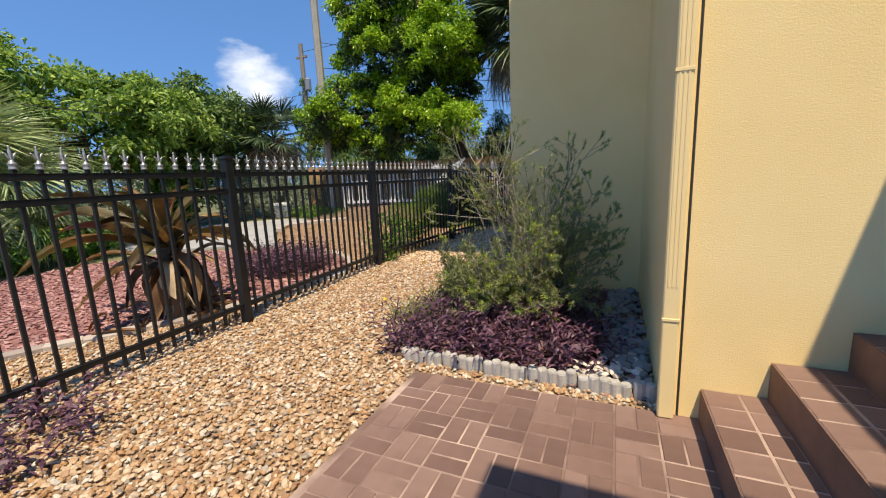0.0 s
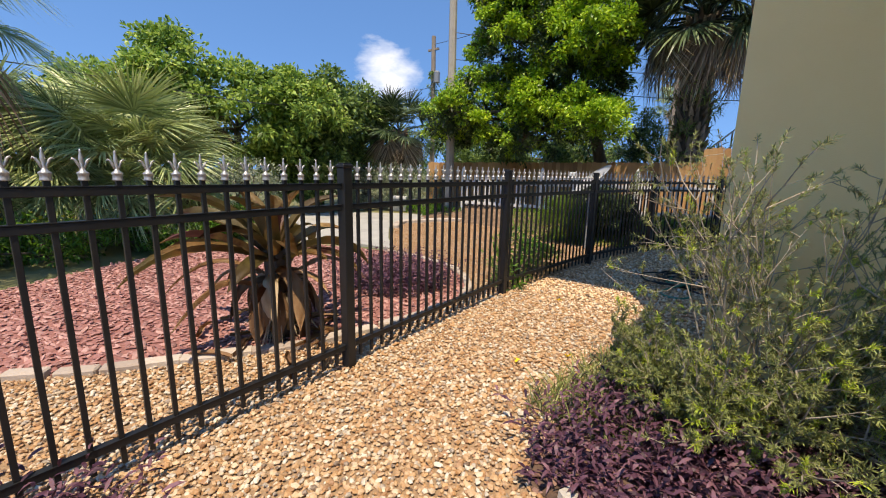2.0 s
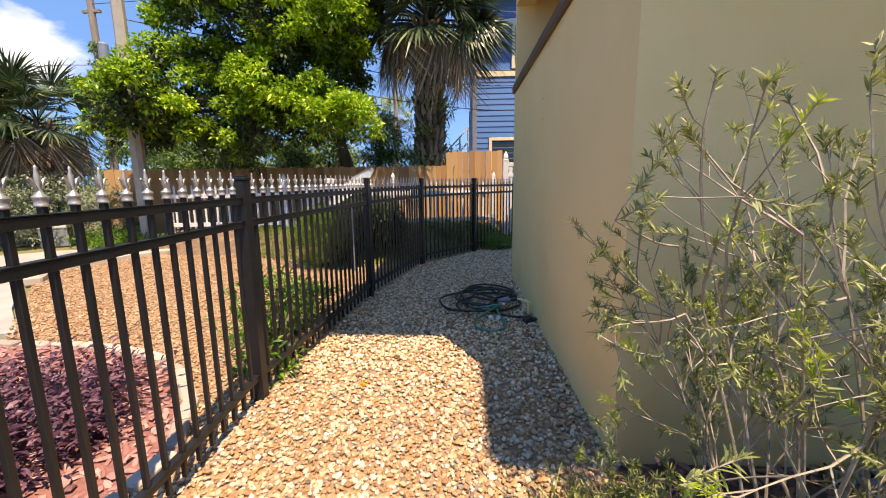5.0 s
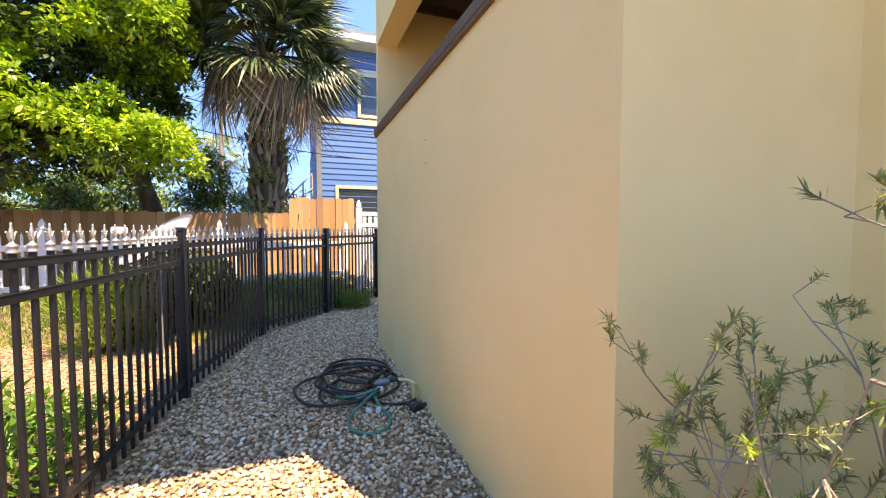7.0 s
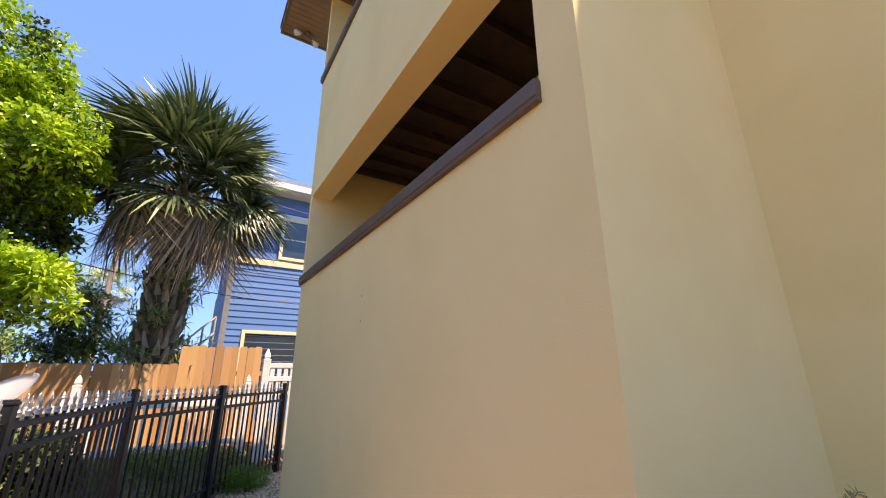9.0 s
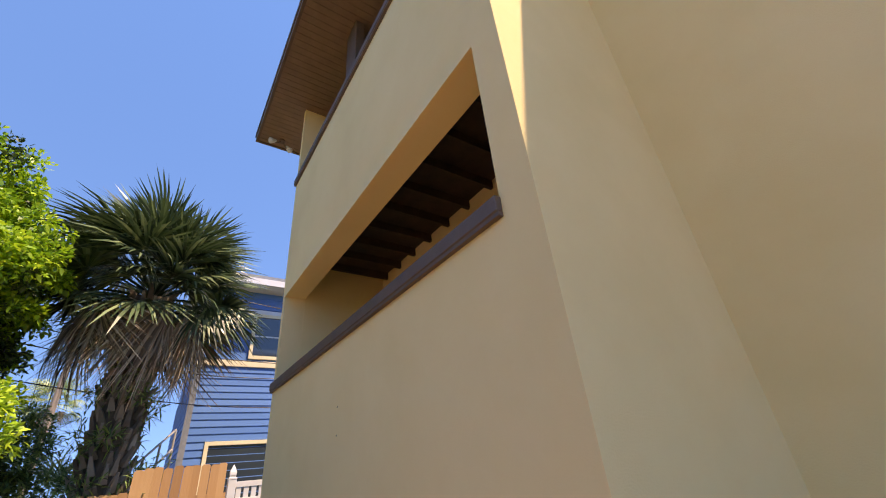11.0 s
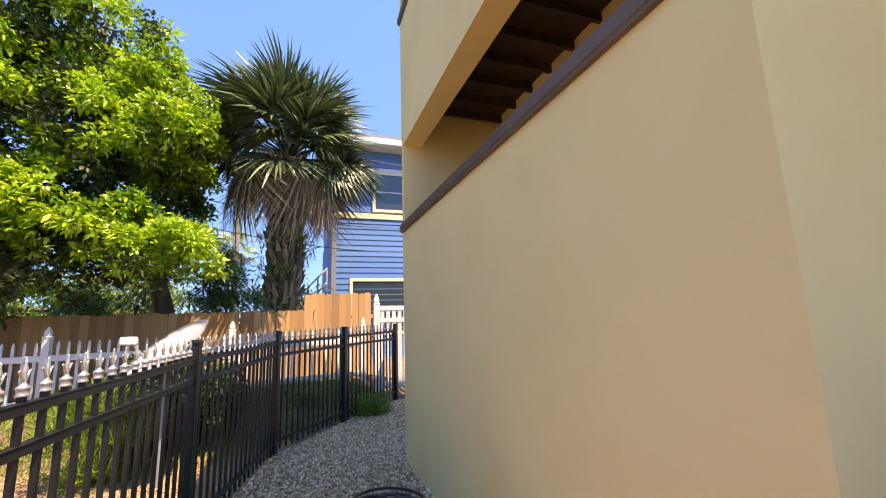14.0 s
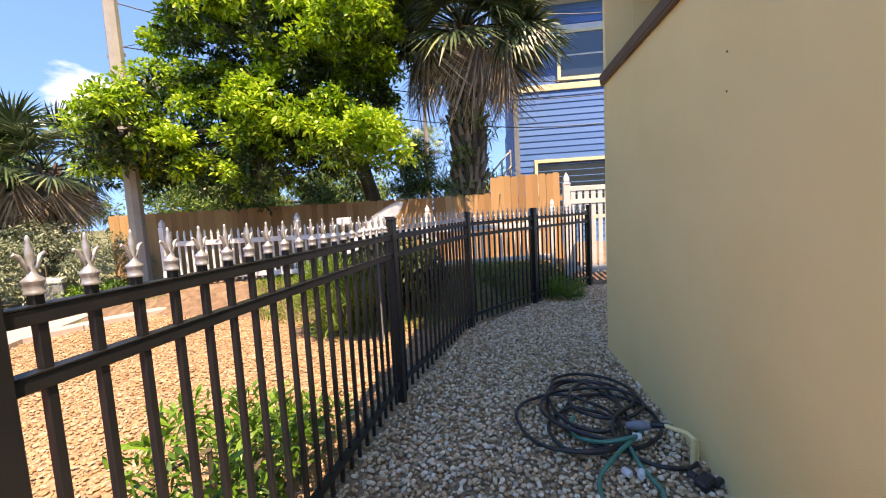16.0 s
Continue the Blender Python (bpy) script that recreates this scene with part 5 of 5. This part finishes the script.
def purple(poly, step, seed, height, label, broad=0.017):
    """Purple-leaved ground cover: leaning stems set with pointed leaves."""
    x, y = scatter(poly, step, seed)
    r = np.random.default_rng(seed)
    base, way, length = [], [], []
    for bx, by in zip(x, y):
        lean = r.normal(0, 0.45, 2)
        h = height * r.uniform(0.5, 1.1)
        for k in range(9):
            u = (k + 1) / 9
            a = k * 2.4 + r.uniform(0, 1)
            base.append((bx + lean[0] * h * u * 1.3, by + lean[1] * h * u * 1.3, h * u))
            way.append((math.cos(a) + lean[0], math.sin(a) + lean[1], 0.35 + 0.8 * u))
            length.append(r.uniform(0.055, 0.125) * (1.15 - 0.35 * u))
    n = len(base)
    v, f = blades(np.array(base), np.array(way), np.tile((0.0, 0, 1), (n, 1)) + r.normal(0, 0.3, (n, 3)), np.array(length), np.full(n, broad), 0.5, 3)
    return stuff("purple_plants", raw("purple_plants", v, f, PURPLE), label, "ground cover")


purple([(-0.5, 3.2), (0.3, 3.16), (0.95, 3.18), (1.05, 3.6), (0.9, 4.3), (0.3, 4.9), (-0.2, 4.6), (-0.55, 3.9)], 0.052, 111, 0.24, "purple-leaved ground cover under the wispy shrub")
purple([(-4.25, 5.0), (-3.6, 4.55), (-3.0, 4.65), (-2.8, 5.3), (-3.15, 5.9), (-3.8, 6.0), (-4.25, 5.6)], 0.055, 112, 0.36, "purple-leaved clump in the red mulch", 0.021)
purple([(-2.0, 0.5), (-1.45, 0.7), (-1.25, 1.5), (-1.5, 1.9), (-1.9, 1.95), (-2.0, 1.4)], 0.085, 113, 0.26, "purple-leaved clump inside the metal fence")


# big bromeliad in the mulch
def strap_leaf(length, width, rise, fall, curl, seed):
    """A broad channelled leaf along +x that rises and then droops."""
    r = random.Random(seed)
    bm = bmesh.new()
    rows, n = [], 9
    for i in range(n + 1):
        u = i / n
        x = length * (u - 0.12 * u * u)
        z = rise * math.sin(u * math.pi * 0.62) - fall * u * u * u
        w = width * (0.62 + 0.75 * u - 0.2 * u * u) * (1 - u ** 5) / 1.1 + 0.002
        c = curl * w
        rows.append([bm.verts.new((x, s * w / 2 + 0.012 * math.sin(u * 9 + seed), z + c * abs(s) ** 1.5 + r.uniform(-0.004, 0.004))) for s in (-1, -0.5, 0, 0.5, 1)])
    for a, b in zip(rows, rows[1:]):
        for s in range(4):
            bm.faces.new((a[s], a[s + 1], b[s + 1], b[s]))
    bmesh.ops.solidify(bm, geom=bm.faces[:], thickness=0.005)
    return bm


brom = thing("bromeliad", "giant bronze bromeliad with drooping dead leaves", "plant", pose(-3.0, 3.3, 0))
live = [as_mesh("leaf", strap_leaf(1.0 + 0.1 * i, 0.13 + 0.018 * i, 0.20 - 0.03 * i, 0.10 + 0.11 * i, 0.5, i), BROM, True) for i in range(4)]
DEADLEAF = material("dry_leaf", [(0.0, (0.10, 0.052, 0.03)), (0.4, (0.27, 0.15, 0.075)), (0.75, (0.42, 0.26, 0.13)), (1.0, (0.50, 0.40, 0.27))], 4, 0.75, 0.3, 40, by="object", spread=0.7, translucent=0.1)
dead = [as_mesh("dead_leaf", strap_leaf(0.5 + 0.12 * i, 0.15 + 0.04 * i, 0.12, 0.55 - 0.1 * i, -0.4, 20 + i), DEADLEAF, True) for i in range(3)]
ARCHED = [as_mesh("dead_leaf", strap_leaf(0.9 + 0.1 * i, 0.09, 0.22, 0.62, -0.6, 26 + i), DEADLEAF, True) for i in range(2)]
rr = random.Random(33)
for i in range(24):
    u = i / 24
    ang = i * 137.5 + rr.uniform(-10, 10)
    size = 0.62 if math.cos(math.radians(ang)) > 0.25 and u > 0.25 else 1.0      # leaves towards the fence stay short
    size *= 0.5 + 0.5 * min(1, 2.2 * u)
    m = pose(0, 0, 0.78 - 0.12 * u) @ pose(0, 0, 0, 0, 0, ang) @ pose(0.04, 0, 0, rr.uniform(-22, 22), -(72 - 66 * min(1, 1.5 * u)) + rr.uniform(-9, 9), 0) @ Matrix.Diagonal((size, rr.uniform(0.75, 1.1), size, 1))
    part("leaf", rr.choice(live), BROM, brom, at=m)
for i in range(20):
    m = pose(0, 0, rr.uniform(0.32, 0.68)) @ pose(0, 0, 0, 0, 0, i * 137.5 + 40) @ pose(0.05, 0, 0, rr.uniform(-40, 40), rr.uniform(5, 70), 0) @ Matrix.Diagonal((rr.uniform(0.6, 1.05), rr.uniform(0.6, 1.2), 1, 1))
    part("dead_leaf", rr.choice(dead), DEADLEAF, brom, "dry orange-brown hanging leaf", at=m)
for i, ang in enumerate((150, 185, 205, 240, 275, 310, 120, 80, 20)):
    s = 0.55 if math.cos(math.radians(ang)) > 0.25 else rr.uniform(0.8, 1.0)
    m = pose(0, 0, rr.uniform(0.4, 0.62)) @ pose(0, 0, 0, 0, 0, ang) @ pose(0.06, 0, 0, rr.uniform(-20, 20), rr.uniform(-30, -8), 0) @ Matrix.Diagonal((s, 1, s * 0.85, 1))
    part("dead_leaf", ARCHED[i % 2], DEADLEAF, brom, "withered arching brown leaf", at=m)
fib = np.random.default_rng(36)
n = 260
a = fib.uniform(0, 6.28, n)
base = np.stack([0.08 * np.cos(a), 0.08 * np.sin(a), fib.uniform(0.1, 0.6, n)], -1)
v, f = blades(base, np.stack([np.cos(a), np.sin(a), fib.uniform(-1.2, 0.3, n)], -1), unit(fib, n), fib.uniform(0.12, 0.34, n), fib.uniform(0.006, 0.02, n), 0.5, 3)
part("fibre", raw("fibre", v, f, DEADLEAF), DEADLEAF, brom, "shredded dry fibres round the stem")
bm = bmesh.new()
tube(bm, [(0, 0, -0.03), (0.03, 0, 0.25), (0, 0, 0.78)], [0.13, 0.11, 0.10], 10)
part("stem", bm, BARK, brom)
rr = random.Random(35)
debris = as_mesh("dry_leaf", strap_leaf(0.5, 0.06, 0.03, 0.05, 0.5, 40), DEADLEAF, True)
for i in range(14):
    a = rr.uniform(0, 6.28)
    tagged(part("dry_leaf", debris, DEADLEAF, at=pose(-3.05 + rr.uniform(0.2, 0.75) * math.cos(a), 3.25 + rr.uniform(0.2, 0.75) * math.sin(a), 0.045, rr.uniform(-6, 6), 3, rr.uniform(0, 360))),
           "dry fallen leaf on the red mulch", "fallen leaf", "dry leaves under the bromeliad")

# wispy shrub against the wall
bush = thing("bottlebrush_shrub", "wispy bottlebrush shrub with pale bare twigs", "shrub", pose(0.3, 4.35, 0))
rb = np.random.default_rng(44)
twig_bm, tips = bmesh.new(), []
REACH, TOP = 0.2, 1.5


def grow(p, d, length, r0, depth, fork, wander=0.11):
    """A wandering stem that forks; leaves sit in tufts along its end."""
    pts, q, way = [p], p.copy(), d.normalized()
    steps = 5
    for i in range(steps):
        way = (way + Vector(rb.normal(0, wander, 3)) + Vector((0, 0, 0.05))).normalized()
        if q.z > TOP:
            break
        if q.y > REACH:
            way.y = -abs(way.y)
        if q.x < -0.7:
            way.x = abs(way.x)
        q = q + way * (length / steps)
        q.z = max(q.z, 0.05)
        pts.append(q.copy())
        if depth and i >= 1:
            for _ in range(fork):
                side = (way + Vector(rb.normal(0, 0.5, 3))).normalized()
                grow(q.copy(), side, length * rb.uniform(0.26, 0.44), r0 * 0.5, depth - 1, max(1, fork - 1))
    if len(pts) < 4:
        return
    tube(twig_bm, pts, [max(0.0017, r0 * (1 - 0.75 * i / steps)) for i in range(len(pts))], 4 if depth < 2 else 6, False)
    if depth == 0 or depth == 1:
        fresh = rb.uniform() < 0.1
        for k in range(2 if depth == 0 else 1):
            tips.append((pts[-1 - k], (pts[-1] - pts[-2]).normalized(), fresh))


# upright limbs, then the dense skirt, then the limbs that lean out over the path
STEMS = ((-0.58, -0.35, 1.52, 1), (-0.34, -0.26, 1.58, 2), (-0.5, 0.05, 1.55, 1), (-0.68, 0.13, 1.45, 1), (-0.2, 0.1, 1.55, 2), (0.0, -0.2, 1.5, 2), (0.25, 0.05, 1.45, 2),
         (0.5, 0.05, 1.2, 2), (-0.75, -0.12, 1.2, 1), (0.05, 0.1, 1.4, 2), (0.3, -0.25, 1.3, 2), (-0.15, 0.05, 1.35, 2), (0.6, -0.1, 0.95, 2), (0.45, -0.2, 1.1, 2))
for tx, ty, tz, fork in STEMS:
    d = Vector((tx, ty, tz))
    TOP = tz + rb.uniform(0.02, 0.2)
    grow(Vector((rb.uniform(-0.05, 0.12), rb.uniform(-0.08, 0.05), 0)), d, d.length * 0.9, 0.008, 2, fork, 0.09)
TOP = 1.3
for k in range(52):
    a = rb.uniform(2.3, 6.2)
    d = Vector((math.cos(a) * 0.8 - 0.1, math.sin(a) * 0.55, rb.uniform(0.2, 0.62)))
    grow(Vector((rb.uniform(-0.4, 0.1), rb.uniform(-0.2, 0.12), 0)), d, rb.uniform(0.42, 0.7), 0.007, 2, 2)
for d in ((0.6, -0.35, 0.32), (0.55, -0.5, 0.22), (0.65, -0.15, 0.42), (0.35, -0.6, 0.25), (0.75, -0.25, 0.55), (0.8, -0.05, 0.3), (0.5, -0.3, 0.7), (0.2, -0.5, 0.6), (0.6, -0.2, 0.8), (0.4, -0.1, 0.9), (0.7, 0.1, 0.7), (0.3, -0.35, 0.85), (0.1, -0.3, 0.9)):
    grow(Vector((0.05, -0.05, 0.1)), Vector(d), 0.72, 0.009, 2, 2)
REACH, TOP = 0.56, 1.3
for tgt in ((-0.24, 0.5, 1.08), (-0.1, 0.5, 0.95), (0.05, 0.48, 1.15), (-0.15, 0.5, 0.8)):
    grow(Vector((-0.1, 0.1, 0)), Vector(tgt), Vector(tgt).length * 0.95, 0.007, 2, 2, 0.07)
part("branchwork", twig_bm, TWIG, bush, "pale grey-brown bare twigs")
for fresh, name, leaf_mat, words in ((False, "foliage", LEAF_BUSH, "narrow olive grey-green leaves"), (True, "new_growth", LEAF_LIME, "bright lime leaves at the tips")):
    chosen = [t for t in tips if t[2] == fresh]
    PER = 19
    base = np.repeat(np.array([t[0] for t in chosen]), PER, 0)
    dirs = np.repeat(np.array([t[1] for t in chosen]), PER, 0)
    n = len(base)
    base = base - dirs * rb.uniform(0, 0.045, n)[:, None]
    way = dirs * 0.75 + unit(rb, n) * 0.8 + np.array([0, 0, 0.15])
    v, f = blades(base, way, unit(rb, n) * 0.6 + np.array([0, 0, 1.0]), rb.uniform(0.022, 0.042, n), rb.uniform(0.0035, 0.0055, n), 0.15, 3)
    part(name, raw(name, v, f, leaf_mat), leaf_mat, bush, words)
gx, gy = scatter([(-0.8, 3.7), (-0.1, 3.55), (0.2, 4.2), (-0.2, 4.95), (-0.62, 4.75)], 0.024, 121)
n = len(gx)
way = np.stack([rb.normal(0, 0.5, n), rb.normal(0, 0.5, n), np.ones(n)], -1)
v, f = blades(np.stack([gx, gy, np.zeros(n)], -1), way, unit(rb, n), rb.uniform(0.12, 0.38, n), np.full(n, 0.008), 0.35, 3)
stuff("grass_tuft", raw("grass_tuft", v, f, LEAF_BUSH), "thin dry grass at the shrub's foot", "grass")

# fallen yellow leaves on the gravel
yl = as_mesh("yellow_leaf", strap_leaf(0.07, 0.035, 0.012, 0.01, 0.4, 77), FLOWER, True)
for x, y, a in ((-0.86, 4.55, 20), (-1.1, 4.2, 130), (-1.5, 5.9, 70)):
    tagged(part("yellow_leaf", yl, FLOWER, at=pose(x, y, 0.03, 4, 2, a)), "small yellow fallen leaf on the gravel", "fallen leaf", "yellow leaves on the gravel")
# ---- poles, wires and far things ----
pole = thing("utility_pole", "weathered wooden utility pole with a vine and transformer", "utility pole", pose(-14.3, 18.6, 0))
bm = bmesh.new()
tube(bm, [(0, 0, -0.2), (0, 0, 8.4)], [0.15, 0.11], 10)
part("pole", bm, POLE_WOOD, pole)
part("crossarm", boxes([(-0.35, 0.35, -0.05, 0.05, 7.7, 7.8)], 0.005), POLE_WOOD, pole)
bm = bmesh.new()
lathe(bm, [(0.02, 6.05), (0.17, 6.08), (0.17, 6.6), (0.12, 6.66), (0.03, 6.68)], 12, pose(0.28, -0.05, 0))
part("transformer", bm, GREY_PLASTIC, pole)
r = np.random.default_rng(130)
pts = np.stack([r.normal(0, 0.13, 60), r.normal(0, 0.13, 60), r.uniform(2.5, 6.6, 60)], -1)
leaf_clumps("vine", pts, 0.16, 30, 0.11, 0.05, LEAF_DARK, pole, 131, "green vine climbing the pole")
pole = thing("utility_pole", "pale concrete utility pole beside the leafy tree", "utility pole", pose(-8.1, 12.25, 0))
bm = bmesh.new()
tube(bm, [(0, 0, -0.2), (0, 0, 8.6)], [0.15, 0.11], 8)
part("pole", bm, CONCRETE, pole)
pole = thing("utility_pole", "slender grey pole far behind the fence", "utility pole", pose(-5.6, 34.0, 0))
bm = bmesh.new()
tube(bm, [(0, 0, -0.2), (0, 0, 11.5)], [0.2, 0.13], 8)
part("pole", bm, POLE_WOOD, pole)
for ends in (((-14.3, 18.6, 8.0), (-3.83, 15.6, 6.8), (1.07, 15.6, 6.1), (14, 15.5, 5.9)), ((-8.1, 12.25, 5.8), (-3.2, 15.6, 5.0), (1.2, 15.7, 4.6), (14, 15.8, 5.2)),
             ((-8.1, 12.25, 5.0), (-1.0, 15.6, 4.28), (1.4, 15.7, 4.2), (14, 15.8, 4.9)), ((-8.1, 12.25, 4.4), (-1.05, 15.6, 3.61), (1.3, 15.6, 3.48), (14, 15.6, 4.1)),
             ((-14.3, 18.6, 5.9), (-11.00, 8.34, 3.32), (-10.60, 2.82, 3.25), (-9.95, -6.15, 3.13))):
    tagged(hose("power_line", ends, 0.011, RUBBER, None), "thin black overhead power line", "power line", "overhead wires")
box_t = thing("utility_box", "small white utility box beside the driveway", "utility box", pose(-10.9, 12.75, 0, 0, 0, 30))
part("body", boxes([(-0.28, 0.28, -0.2, 0.2, -0.03, 0.42)], 0.02), GREY_PLASTIC, box_t)
part("lid", boxes([(-0.3, 0.3, -0.22, 0.22, 0.42, 0.55)], 0.03), WHITE, box_t)
